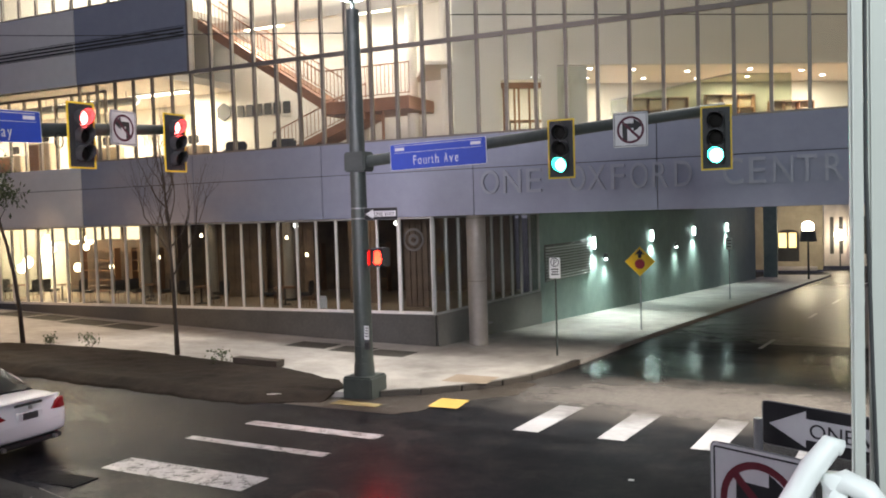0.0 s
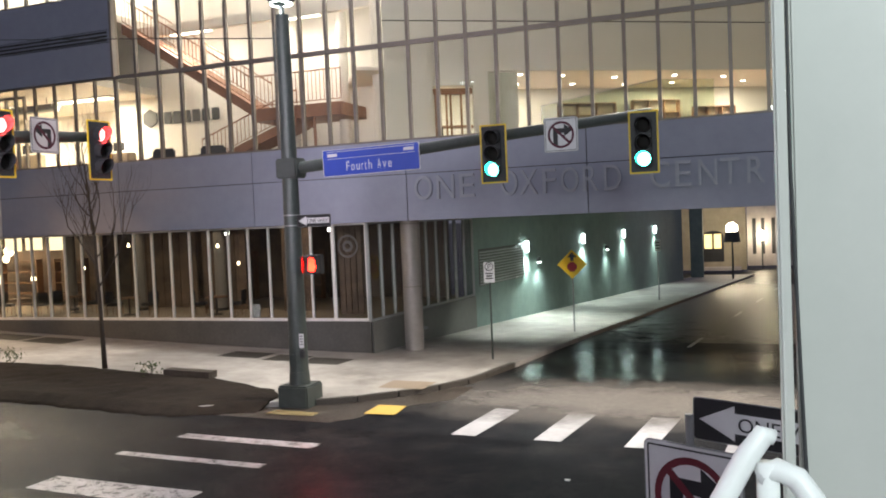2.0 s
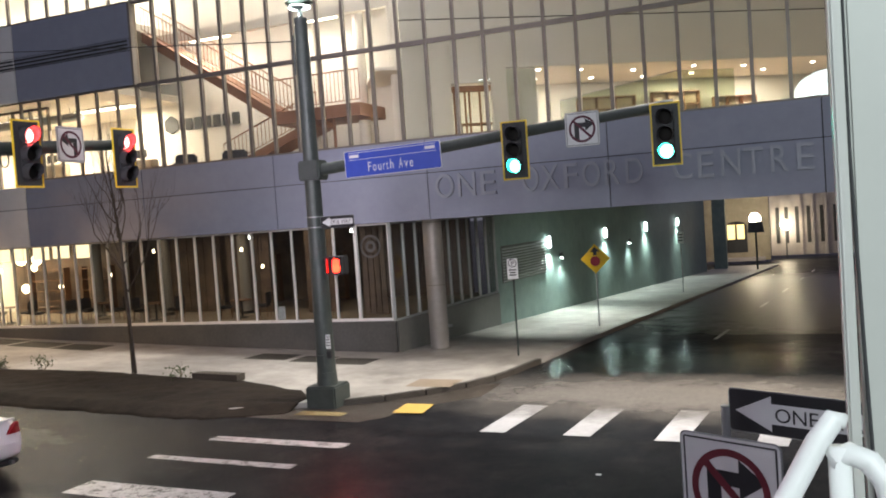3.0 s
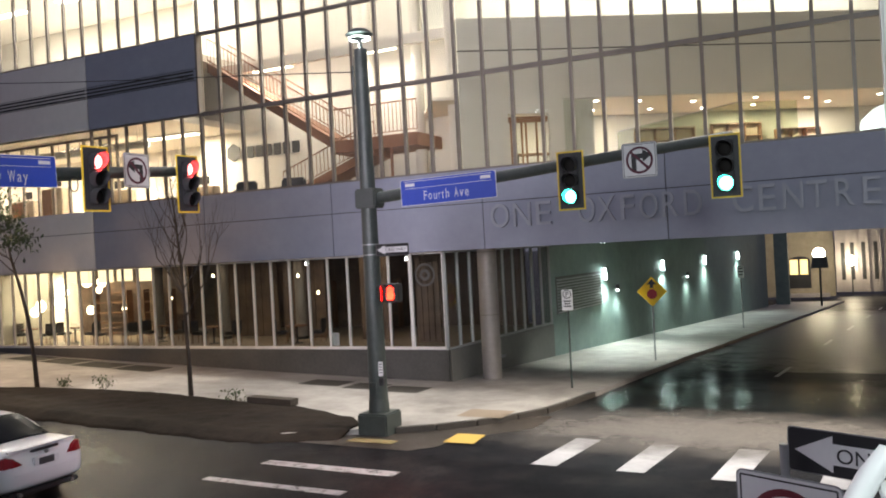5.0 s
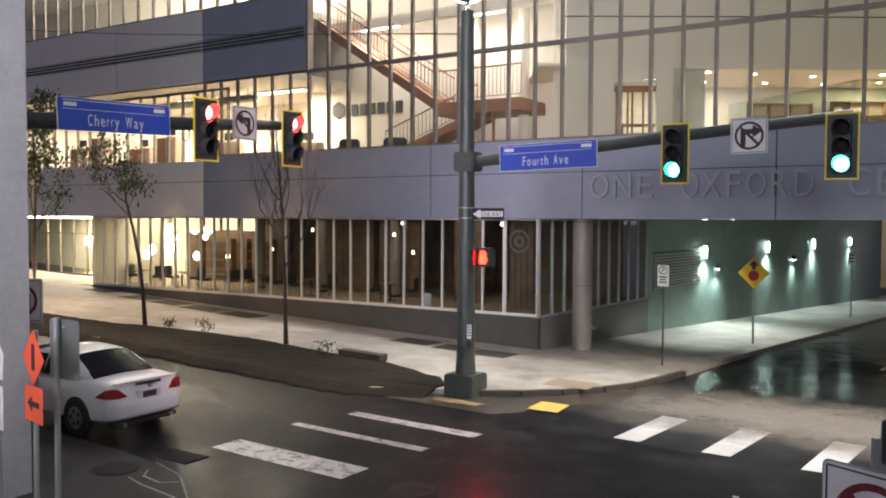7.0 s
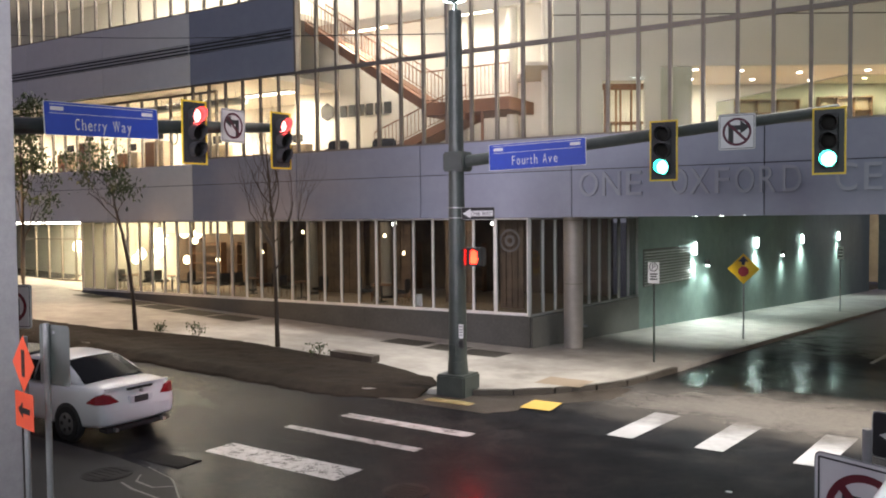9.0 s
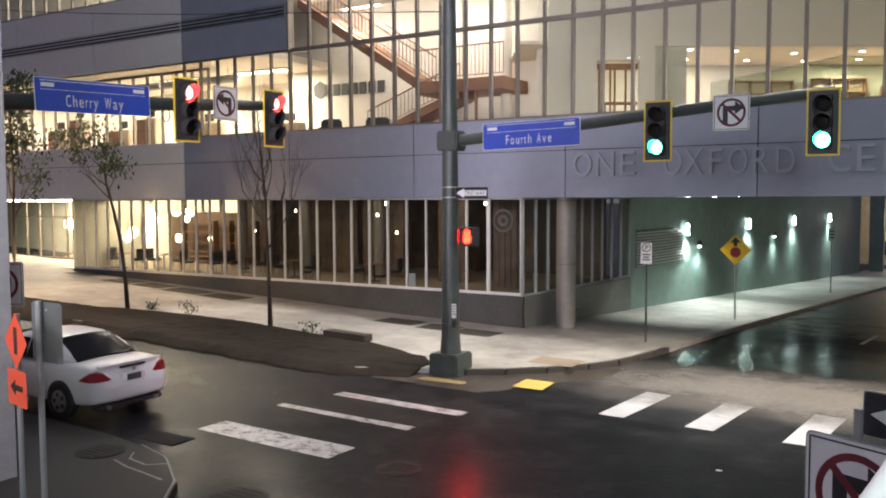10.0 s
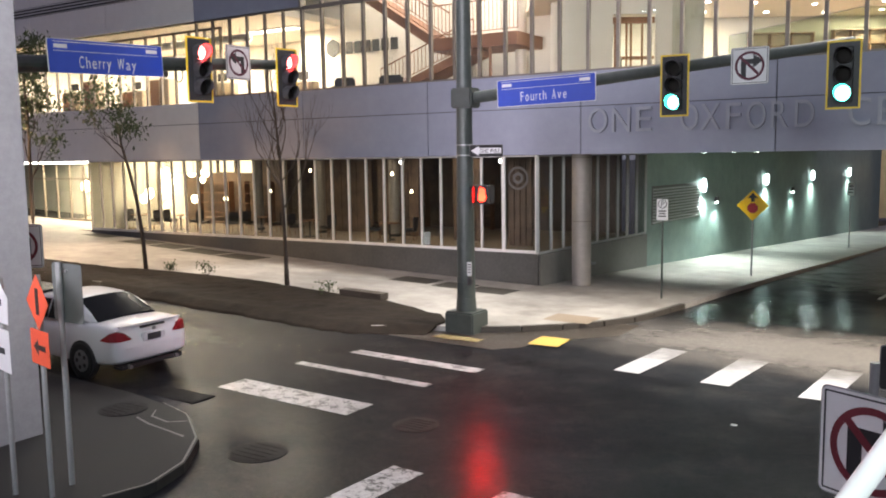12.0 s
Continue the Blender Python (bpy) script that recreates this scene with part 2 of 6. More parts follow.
# ---- large building ----
B_LEFT, B_RIGHT = -60.0, 16.0
STEP_X = -28.5           # left of this the spandrel is lower, and coloured as if more brightly lit
DARK_GAP = surface("shadow_joint", (0.03, 0.03, 0.03), (0.05, 0.05, 0.05), 6, (0.7, 0.9), bump=0)
SOFFIT = surface("grey_soffit", (0.22, 0.23, 0.23), (0.30, 0.31, 0.30), 3, (0.6, 0.8), bump=0.05)
BEIGE = surface("beige_plaster", (0.52, 0.52, 0.47), (0.62, 0.62, 0.56), 0.8, (0.6, 0.8), bump=0.04, coarse=0.3)
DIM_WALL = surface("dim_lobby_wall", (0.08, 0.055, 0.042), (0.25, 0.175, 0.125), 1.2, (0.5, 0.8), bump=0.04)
RUST = surface("rust_painted_steel", (0.26, 0.13, 0.08), (0.35, 0.19, 0.125), 5, (0.4, 0.6), 0.1, 0.04)
BROWN = surface("brown_wood", (0.16, 0.08, 0.04), (0.28, 0.15, 0.08), 7, (0.4, 0.6), 0, 0.05)
SEAGREEN = surface("green_glass_panel", (0.36, 0.38, 0.31), (0.46, 0.48, 0.40), 2, (0.2, 0.4), 0, 0)
CHARCOAL = surface("charcoal_plastic", (0.02, 0.02, 0.022), (0.045, 0.045, 0.048), 8, (0.4, 0.6), 0, 0.05)


def shared(name, mesh, m, parent, label=""):
    ob = new(name, mesh)
    ob.parent = parent
    ob.matrix_local = m
    if label:
        tagged(ob, label)
    return ob


def backed_band(name, x0, x1, y, z0, z1, joints, row_z, mat, label, depth=0.36):
    """A spandrel: a dark backing wall with stone panels hung on it, open joints between them."""
    wall = part(name, box(x0, x1, y + 0.05, y + depth, z0 + 0.01, z1 - 0.01), DARK_GAP)
    tagged(wall, label, "wall", kind="structure")
    xs = [x0] + [j for j in joints if x0 < j < x1] + [x1]
    zs = [z0] + [r for r in row_z if z0 < r < z1] + [z1]
    cache = {}
    for a, b in zip(xs, xs[1:]):
        for c, d in zip(zs, zs[1:]):
            key = (round(b - a, 2), round(d - c, 2))
            if key not in cache:
                cache[key] = finish("panel", box(0, b - a - 0.03, 0, 0.05, 0, d - c - 0.025, 0.006), mat)
            shared("panel", cache[key], pose(a + 0.015, y - 0.004 + random.uniform(0, 0.004), c + 0.012), wall)
    return wall


JOINTS = [-58.2, -52.25, -46.3, -40.35, -34.4, STEP_X, -22.5, -16.6, -10.7, -4.72, 1.25, 7.2, 13.1]
backed_band("wall_front", STEP_X, B_RIGHT, FACE_Y, 4.41, 7.07, JOINTS, [5.96], PANEL, "blue-grey stone panel band above the street glazing")
backed_band("wall_front_lit", B_LEFT, STEP_X, FACE_Y, 4.41, 6.88, JOINTS, [5.96], PANEL_LIT, "stone panel band over the lobby glazing, coloured brighter as if lit")
upper = backed_band("wall_upper", STEP_X, -22.5, FACE_Y, 10.3, 13.42, JOINTS, [11.62, 12.08], PANEL, "blue-grey stone upper spandrel with three dark grooves")
upper_lit = backed_band("wall_upper_lit", B_LEFT, STEP_X, FACE_Y, 10.3, 13.42, JOINTS, [11.62, 12.08], PANEL_LIT, "stone upper spandrel with three dark grooves, coloured brighter as if lit")
for w, a, b in ((upper, STEP_X, -22.6), (upper_lit, B_LEFT, STEP_X)):
    for z in (11.66, 11.80, 11.94):
        part("groove_strip", box(a, b - 0.05, FACE_Y - 0.03, FACE_Y - 0.008, z, z + 0.075, 0.01), DARK_GAP, w)
part("edge_trim", box(-22.52, -22.42, FACE_Y - 0.05, FACE_Y + 0.3, 10.3, 13.42, 0.01), MULLION, upper)


def glazing(name, label, place, length, z0, z1, pitch, mull_w, mull_d, mull_mat, glass, rails, pane_gap=0.0):
    """A run of glazing along local x: mullions, rails and one pane per bay and row."""
    g = root(name, place, label, "window", kind="structure")
    n = max(1, round(length / pitch))
    p = length / n
    me = finish("mullion", box(-mull_w / 2, mull_w / 2, -mull_d / 2, mull_d / 2, z0, z1, 0.008), mull_mat)
    for i in range(n + 1):
        shared("mullion", me, pose(i * p, 0, 0), g)
    for z, h in rails:
        part("rail", box(-mull_w / 2, length + mull_w / 2, -mull_d * 0.42, mull_d * 0.42, z - h / 2, z + h / 2, 0.006), mull_mat, g)
    zs = [z0] + sorted(z for z, h in rails if z0 + 0.2 < z < z1 - 0.2) + [z1]
    for a, b in zip(zs, zs[1:]):
        pm = finish("pane", box(0.0, p, -0.008, 0.008, a, b), glass)
        for i in range(n):
            ob = shared("pane", pm, pose(i * p, 0.02, 0), g)
            ob.visible_shadow = False
    return g


glazing("window_1", "tall bronze-framed curtain wall with clear panes", pose(-22.5, FACE_Y + 0.14, 0), 38.0, 7.07, 17.6, 1.0, 0.105, 0.16, MULLION, GLASS_UP,
        [(7.10, 0.06), (10.27, 0.15), (13.42, 0.13), (17.55, 0.1)])
glazing("window_2", "bronze-framed office windows", pose(STEP_X, FACE_Y + 0.14, 0), 6.0, 7.07, 10.3, 1.0, 0.09, 0.13, MULLION, GLASS_UP, [(7.1, 0.06), (10.27, 0.06)])
glazing("window_3", "recessed bronze-framed office windows", pose(-60, 27.2, 0), 31.4, 6.88, 10.3, 1.02, 0.09, 0.13, MULLION, GLASS_UP, [(6.92, 0.06), (10.24, 0.1)])
glazing("window_4", "upper storey office windows", pose(-60, FACE_Y + 0.14, 0), 37.5, 13.42, 17.6, 1.04, 0.10, 0.13, MULLION, GLASS_UP, [(13.46, 0.08), (17.5, 0.1)])
glazing("window_5", "street-level glazing in white frames", pose(-36.95, GLASS_Y, 0), 23.13, 1.06, 4.41, 0.857, 0.062, 0.12, MULLION_WHITE, GLASS_LOW,
        [(1.06, 0.10), (4.38, 0.06)])
glazing("window_8", "last wide bay of the street glazing in white frames", pose(-13.76, GLASS_Y, 0), 1.24, 1.06, 4.41, 1.24, 0.062, 0.12, MULLION_WHITE, GLASS_LOW,
        [(1.06, 0.10), (4.38, 0.06)])
side_turn = math.degrees(math.atan(1 / SIDE))
glazing("window_6", "side street glazing, its shaded white frames coloured grey", pose(side_x(26.0, -0.02), 26.0, 0, 0, 0, side_turn), 8.75, 1.04, 4.41, 0.9, 0.062, 0.12,
        MULLION_DULL, GLASS_LOW, [(1.04, 0.08), (4.38, 0.06)])

# base walls under the street glazing
base = part("wall_base", box(-36.95, -12.42, GLASS_Y - 0.10, GLASS_Y + 0.3, -0.6, 1.01, 0.01), GRANITE)
tagged(base, "dark granite plinth under the street glazing", "wall", kind="structure")
sbase = part("wall_side_base", prism([(side_x(26.0, 0.08), 26.0), (side_x(34.7, 0.08), 34.7), (side_x(34.7, -0.3), 34.7), (side_x(26.0, -0.3), 26.32)], -1.2, 0.99), PLINTH)
tagged(sbase, "grey concrete plinth along the side street", "wall", kind="structure")
side = part("wall_side", prism([(side_x(34.7, 0.04), 34.7), (side_x(84, 0.04), 84), (side_x(84, -0.4), 84), (side_x(34.7, -0.4), 34.7)], -4.5, 4.41), WALL_SIDE)
tagged(side, "concrete side wall washed by wall lamps, glare painted in as green tint", "wall", kind="structure")
endw = part("wall_far_end", prism([(side_x(84, -14), 84), (side_x(84, 0.04), 84), (side_x(84, 0.04), 84.4), (side_x(84, -14), 84.4)], -4.5, 14), WALL_SIDE)
tagged(endw, "plain end wall of the building", "wall", kind="structure")
soff = part("ceiling_soffit", box(B_LEFT, B_RIGHT, FACE_Y + 0.36, 62, 4.42, 4.7), SOFFIT)
tagged(soff, "grey underside of the storey bridging the side street", "ceiling", kind="structure")

# round corner column
col = root("column", pose(-11.3, 27.15, -0.2), "round metal-clad column at the building corner", "column")
part("shaft", tube((0, 0, 0), (0, 0, 4.62), 0.335, seg=40), COLUMN, col, smooth=False)
for z in (0.06, 2.3, 4.5):
    part("joint_ring", tube((0, 0, z), (0, 0, z + 0.03), 0.342, seg=40), MULLION, col)

# ---- interiors ----
slab2 = part("floor_upper", box(B_LEFT, B_RIGHT, FACE_Y + 0.4, 46, 6.6, 6.86), FLOOR_IN)
tagged(slab2, "office floor of the second storey", "floor", kind="structure")
back2 = part("wall_office_back", box(B_LEFT, -27.0, 33.0, 33.2, 6.86, 17.6), PLASTER)
tagged(back2, "warm white office back wall", "wall", kind="structure")
backa = part("wall_atrium_back", box(-27.0, -12.4, 30.7, 30.9, 6.86, 17.6), PLASTER)
tagged(backa, "white wall behind the stair", "wall", kind="structure")
ceil2 = part("ceiling_office", box(B_LEFT, -24.4, 26.1, 33.0, 10.32, 10.6), PLASTER)
tagged(ceil2, "white office ceiling", "ceiling", kind="structure")
ceil3 = part("ceiling_top", box(B_LEFT, B_RIGHT, FACE_Y, 46, 17.6, 17.9), PLASTER)
tagged(ceil3, "white top ceiling", "ceiling", kind="structure")
floor3 = part("floor_third", box(B_LEFT, -24.4, 26.1, 33.0, 13.1, 13.4), PLASTER)
tagged(floor3, "third floor slab", "floor", kind="structure")

AXIS_X, AXIS_Y = 0.85, 0.527


def diag(name, s0, s1, z0, z1, back, thick, mat, label="", parent=None):
    """A slab along the slanting lobby wall, s metres along it and back metres behind its face."""
    ox, oy = -12.2, 27.6
    pts = [(ox + s * AXIS_X - b * AXIS_Y, oy + s * AXIS_Y + b * AXIS_X) for s, b in ((s0, back), (s1, back), (s1, back + thick), (s0, back + thick))]
    ob = part(name, prism(pts, z0, z1), mat, parent)
    if parent is None:
        tagged(ob, label, "wall", kind="structure")
    return ob


lob = diag("wall_lobby", 0, 18.5, 9.76, 11.55, 0, 0.2, BEIGE, "slanting beige lobby wall")
diag("groove", 0, 18.5, 11.55, 11.60, 0.03, 0.15, DARK_GAP, parent=lob)
diag("upper_panel", 0, 18.5, 11.60, 12.75, 0.0, 0.2, BEIGE, parent=lob)
diag("lower_panel", 0, 1.72, 6.86, 9.76, 0, 0.2, BEIGE, parent=lob)
diag("lower_panel", 1.72, 3.23, 9.25, 9.76, 0, 0.2, BEIGE, parent=lob)
diag("lower_panel", 3.23, 3.8, 6.86, 9.76, 0, 0.2, BEIGE, parent=lob)
diag("glass_panel", 3.8, 4.92, 6.86, 9.72, 0.02, 0.1, SEAGREEN, parent=lob)
diag("door_head", 1.72, 3.2, 8.95, 9.15, 0.05, 0.2, BROWN, parent=lob)
for s in (1.80, 2.20, 2.36, 2.75):
    diag("door_post", s, s + 0.06, 6.86, 8.95, 0.08, 0.08, BROWN, parent=lob)
diag("wall_lobby_back", -1.0, 19.5, 6.86, 12.6, 5.0, 0.2, BEIGE, "beige wall at the back of the upper lobby")
diag("wall_lobby_top", -1.0, 19.5, 12.75, 17.6, 2.2, 0.2, BEIGE, "beige wall above the upper lobby")
diag("ceiling_lobby", -1.0, 19.5, 9.85, 9.98, 0.2, 4.8, PLASTER, "white ceiling of the upper lobby")
wedge = root("stair_balustrade", Matrix(), "sloping pale glass balustrade inside the lobby", "balustrade")
bmw = bmesh.new()
pts = []
for s, z in ((6.2, 6.9), (13.5, 6.9), (13.5, 9.6), (11.2, 9.6), (6.2, 8.6)):
    pts.append(bmw.verts.new((-12.2 + s * AXIS_X - 1.2 * AXIS_Y, 27.6 + s * AXIS_Y + 1.2 * AXIS_X, z)))
bmw.faces.new(pts)
r = bmesh.ops.extrude_face_region(bmw, geom=list(bmw.faces))
bmesh.ops.translate(bmw, verts=[v for v in r["geom"] if isinstance(v, bmesh.types.BMVert)], vec=(-0.04, 0.06, 0))
bmesh.ops.recalc_face_normals(bmw, faces=bmw.faces)
part("sheet", bmw, pane_glass("balustrade_glass", (0.80, 0.84, 0.74), 0.55), wedge)
rail_a = Vector((-12.2 + 6.2 * AXIS_X - 1.15 * AXIS_Y, 27.6 + 6.2 * AXIS_Y + 1.15 * AXIS_X, 8.62))
rail_b = Vector((-12.2 + 11.2 * AXIS_X - 1.15 * AXIS_Y, 27.6 + 11.2 * AXIS_Y + 1.15 * AXIS_X, 9.62))
part("handrail", tube(rail_a, rail_b, 0.02), GALV, wedge)

# ceiling and wall light strips inside, all real fittings
WARM, WHITE, COOL = (1.0, 0.90, 0.76), (1.0, 0.96, 0.91), (0.86, 1.0, 0.96)
PANEL_GLOW = glow("light_panel_glow", (1.0, 0.92, 0.78), 9.0)
LAMP_GLOW_IN = glow("downlight_glow", (1.0, 0.97, 0.90), 18.0)
WARM_GLOW = glow("warm_lamp_glow", (1.0, 0.80, 0.52), 13.0)
COVE_GLOW = glow("cove_panel_glow", (1.0, 0.76, 0.44), 3.2)


def strip_light(x, y, z, lx, ly, power, colour, turn=0.0):
    f = root("ceiling_light", pose(x, y, z, 0, 0, turn), "slim white ceiling light panel, switched on", "ceiling light", "ceiling lights")
    part("housing", box(-lx / 2, lx / 2, -ly / 2, ly / 2, 0.0, 0.06, 0.01), WHITE_PAINT, f)
    part("diffuser", box(-lx / 2 + 0.03, lx / 2 - 0.03, -ly / 2 + 0.03, ly / 2 - 0.03, -0.02, 0.0), PANEL_GLOW, f)
    lamp("panel_light", "AREA", power, colour, pose(x, y, z - 0.05, 0, 0, turn), lx, ly)
    return f


for x in (-56, -50, -44, -38, -32.5, -27.4):
    strip_light(x, 29.2, 10.24, 3.2, 0.5, 760, (1.0, 0.90, 0.74))
    if x > -41:
        strip_light(x, 29.2, 17.54, 3.2, 0.5, 620, WHITE)
for x in (-21.5, -16.5):
    strip_light(x, 28.2, 17.54, 3.4, 0.6, 260, WHITE)
    strip_light(x, 29.15, 12.50, 2.0, 0.28, 160, WHITE)


def lobby_xy(s, b):
    return -12.2 + s * AXIS_X - b * AXIS_Y, 27.6 + s * AXIS_Y + b * AXIS_X


def round_downlight(x, y, z, power, colour):
    d = root("ceiling_downlight", pose(x, y, z), "small round recessed downlight, switched on", "downlight", "upper lobby downlights")
    part("trim_ring", tube((0, 0, -0.012), (0, 0, 0.0), 0.13, seg=20), WHITE_PAINT, d)
    part("lens", tube((0, 0, -0.03), (0, 0, -0.012), 0.095, seg=20), LAMP_GLOW_IN, d)
    if power:
        lamp("downlight_beam", "AREA", power * 0.17, colour, pose(x, y, z - 0.06), 0.18)


for s, b, p in ((1.2, 2.2, 0), (2.4, 3.0, 900), (3.1, 3.6, 0), (5.4, 1.2, 0), (5.9, 3.4, 900), (7.2, 1.5, 0), (8.4, 3.6, 0), (9.6, 2.0, 1100), (10.8, 3.8, 0), (12.0, 1.6, 0), (12.8, 3.4, 1600), (14.4, 2.0, 0), (16.0, 3.2, 1600), (17.4, 1.8, 0)):
    x, y = lobby_xy(s, b)
    round_downlight(x, y, 9.84, p, WARM)
for s, p in ((3.0, 260), (9.0, 330), (15.0, 330)):
    x, y = lobby_xy(s, 1.0)
    strip_light(x, y, 17.5, 3.0, 0.5, p * 3.7, WHITE, 31.8)

for s, b, w, h in ((9.4, 4.6, 2.6, 1.5), (12.6, 4.6, 2.2, 1.6), (15.4, 4.6, 2.0, 1.3)):
    x, y = lobby_xy(s, b)
    bk = root("display_shelf", pose(x, y, 6.86, 0, 0, 31.8), "brown open shelf against the upper lobby wall", "shelf", "upper lobby shelves")
    part("back", box(-w / 2, w / 2, 0.16, 0.2, 0.75, 0.75 + h, 0.005), FLOOR_IN, bk)
    for k in range(4):
        part("board", box(-w / 2, w / 2, -0.15, 0.16, 0.75 + k * h / 3, 0.79 + k * h / 3, 0.005), BROWN, bk)
    for k in range(4):
        kx = -w / 2 + k * (w - 0.04) / 3
        part("upright", box(kx, kx + 0.04, -0.15, 0.16, 0.0, 0.75 + h, 0.005), BROWN, bk)
for s, b in ((2.9, 1.5), (7.4, 2.6), (10.6, 2.2), (14.2, 2.4)):
    x, y = lobby_xy(s, b)
    ht = root("high_table", pose(x, y, 6.86, 0, 0, 31.8), "brown high table on thin legs in the upper lobby", "table", "upper lobby tables")
    part("top", box(-0.7, 0.7, -0.35, 0.35, 1.02, 1.07, 0.01), BROWN, ht)
    for lx in (-0.62, 0.62):
        for ly in (-0.28, 0.28):
            part("leg", tube((lx, ly, 0), (lx, ly, 1.02), 0.025, seg=8), CHARCOAL, ht)

# ---- stair in the atrium ----
stair = root("staircase", Matrix(), "rust-brown steel staircase with barred railings behind the curtain wall", "staircase")


def slab_between(a, b, width, thick):
    """A sloping slab from a to b in the plane y = const, width along y."""
    (x0, z0), (x1, z1) = a, b
    bm = bmesh.new()
    f = [bm.verts.new((x, y, z)) for y in (28.2, 28.2 + width) for x, z in ((x0, z0), (x1, z1), (x1, z1 - thick), (x0, z0 - thick))]
    for q in ((0, 1, 2, 3), (7, 6, 5, 4), (0, 4, 5, 1), (1, 5, 6, 2), (2, 6, 7, 3), (3, 7, 4, 0)):
        bm.faces.new([f[i] for i in q])
    bmesh.ops.recalc_face_normals(bm, faces=bm.faces)
    return bm


part("upper_flight", slab_between((-24.2, 13.0), (-18.1, 9.12), 1.5, 0.42), RUST, stair)
part("landing", box(-18.2, -14.3, 28.2, 30.4, 8.5, 8.98, 0.01), RUST, stair)
part("lower_flight", slab_between((-16.2, 8.6), (-20.6, 7.0), 1.3, 0.35), RUST, stair)
part("post", tube((-15.6, 28.5, 6.86), (-15.6, 28.5, 8.5), 0.06), RUST, stair)
tread = finish("tread", box(0, 0.3, 28.22, 29.66, 0, 0.03), RUST)
for i in range(20):
    f = i / 20
    shared("tread", tread, pose(-24.2 + 6.1 * f, 0, 12.78 - 3.88 * f), stair)


def railing(a, b, y, height, n):
    (x0, z0), (x1, z1) = a, b
    r = part("railing", tube((x0, y, z0 + height), (x1, y, z1 + height), 0.03, seg=8), RUST, stair)
    part("lower_rail", tube((x0, y, z0 + 0.12), (x1, y, z1 + 0.12), 0.02, seg=8), RUST, r)
    bar = finish("bar", tube((0, y, 0.1), (0, y, height), 0.014, seg=6), RUST)
    for i in range(n + 1):
        f = i / n
        shared("bar", bar, pose(x0 + (x1 - x0) * f, 0, z0 + (z1 - z0) * f), r)


railing((-24.2, 13.0), (-18.1, 9.12), 28.25, 1.05, 34)
railing((-24.2, 13.0), (-18.1, 9.12), 29.65, 1.05, 34)
railing((-18.1, 8.98), (-14.3, 8.98), 28.25, 1.25, 22)
railing((-16.2, 8.6), (-20.6, 7.0), 28.3, 1.0, 24)

for x, y in ((-15.0, 29.9), (-12.9, 28.6), (-17.45, 30.2)):
    c = root("interior_column", pose(x, y, 6.86), "white plastered column inside the atrium", "column", "atrium columns")
    part("shaft", tube((0, 0, 0), (0, 0, 10.7), 0.22, seg=24), PLASTER, c, smooth=False)
beam = part("trim_beam", box(-24.0, -12.2, 29.0, 29.3, 12.55, 12.95, 0.01), PLASTER)
tagged(beam, "white beam crossing the atrium", "beam", kind="structure")

# company sign on the atrium wall, as plain shapes
sign = root("wall_sign", pose(-25.0, 30.66, 9.3), "grey wall sign with a hexagon mark and bars", "sign")
GREY_SIGN = surface("grey_sign", (0.055, 0.055, 0.052), (0.085, 0.085, 0.08), 5, (0.5, 0.7), 0, 0)
part("mark", add_tube(bmesh.new(), (0, -0.03, 0.1), (0, 0.02, 0.1), 0.42, seg=6), GREY_SIGN, sign)
for i in range(6):
    bar = box(0.75 + i * 0.5, 1.13 + i * 0.5, -0.03, 0.02, -0.2, 0.32, 0.01)
    part("letter_bar", bar, GREY_SIGN, sign)

# ---- street-level lobby ----
gfloor = part("floor_lobby", box(-60, -12.8, 26.3, 36, 0.6, 0.95), FLOOR_IN)
tagged(gfloor, "polished lobby floor", "floor", kind="structure")
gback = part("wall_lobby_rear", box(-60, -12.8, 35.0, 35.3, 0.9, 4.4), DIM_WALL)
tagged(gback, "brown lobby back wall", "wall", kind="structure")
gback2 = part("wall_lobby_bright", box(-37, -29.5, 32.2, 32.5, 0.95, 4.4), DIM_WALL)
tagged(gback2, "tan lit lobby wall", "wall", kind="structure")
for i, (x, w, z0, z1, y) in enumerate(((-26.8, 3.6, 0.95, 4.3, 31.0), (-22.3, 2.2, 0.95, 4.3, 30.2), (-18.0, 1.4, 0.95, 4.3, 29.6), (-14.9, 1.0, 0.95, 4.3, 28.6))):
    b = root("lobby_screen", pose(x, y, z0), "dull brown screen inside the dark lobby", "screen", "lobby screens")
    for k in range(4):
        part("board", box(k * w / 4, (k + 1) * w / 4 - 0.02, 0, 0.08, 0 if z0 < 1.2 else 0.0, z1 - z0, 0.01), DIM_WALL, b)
note = part("notice", box(-17.3, -16.95, GLASS_Y + 0.10, GLASS_Y + 0.11, 1.12, 1.6), WHITE_PAINT)
tagged(note, "white notice taped inside the glazing", "notice")
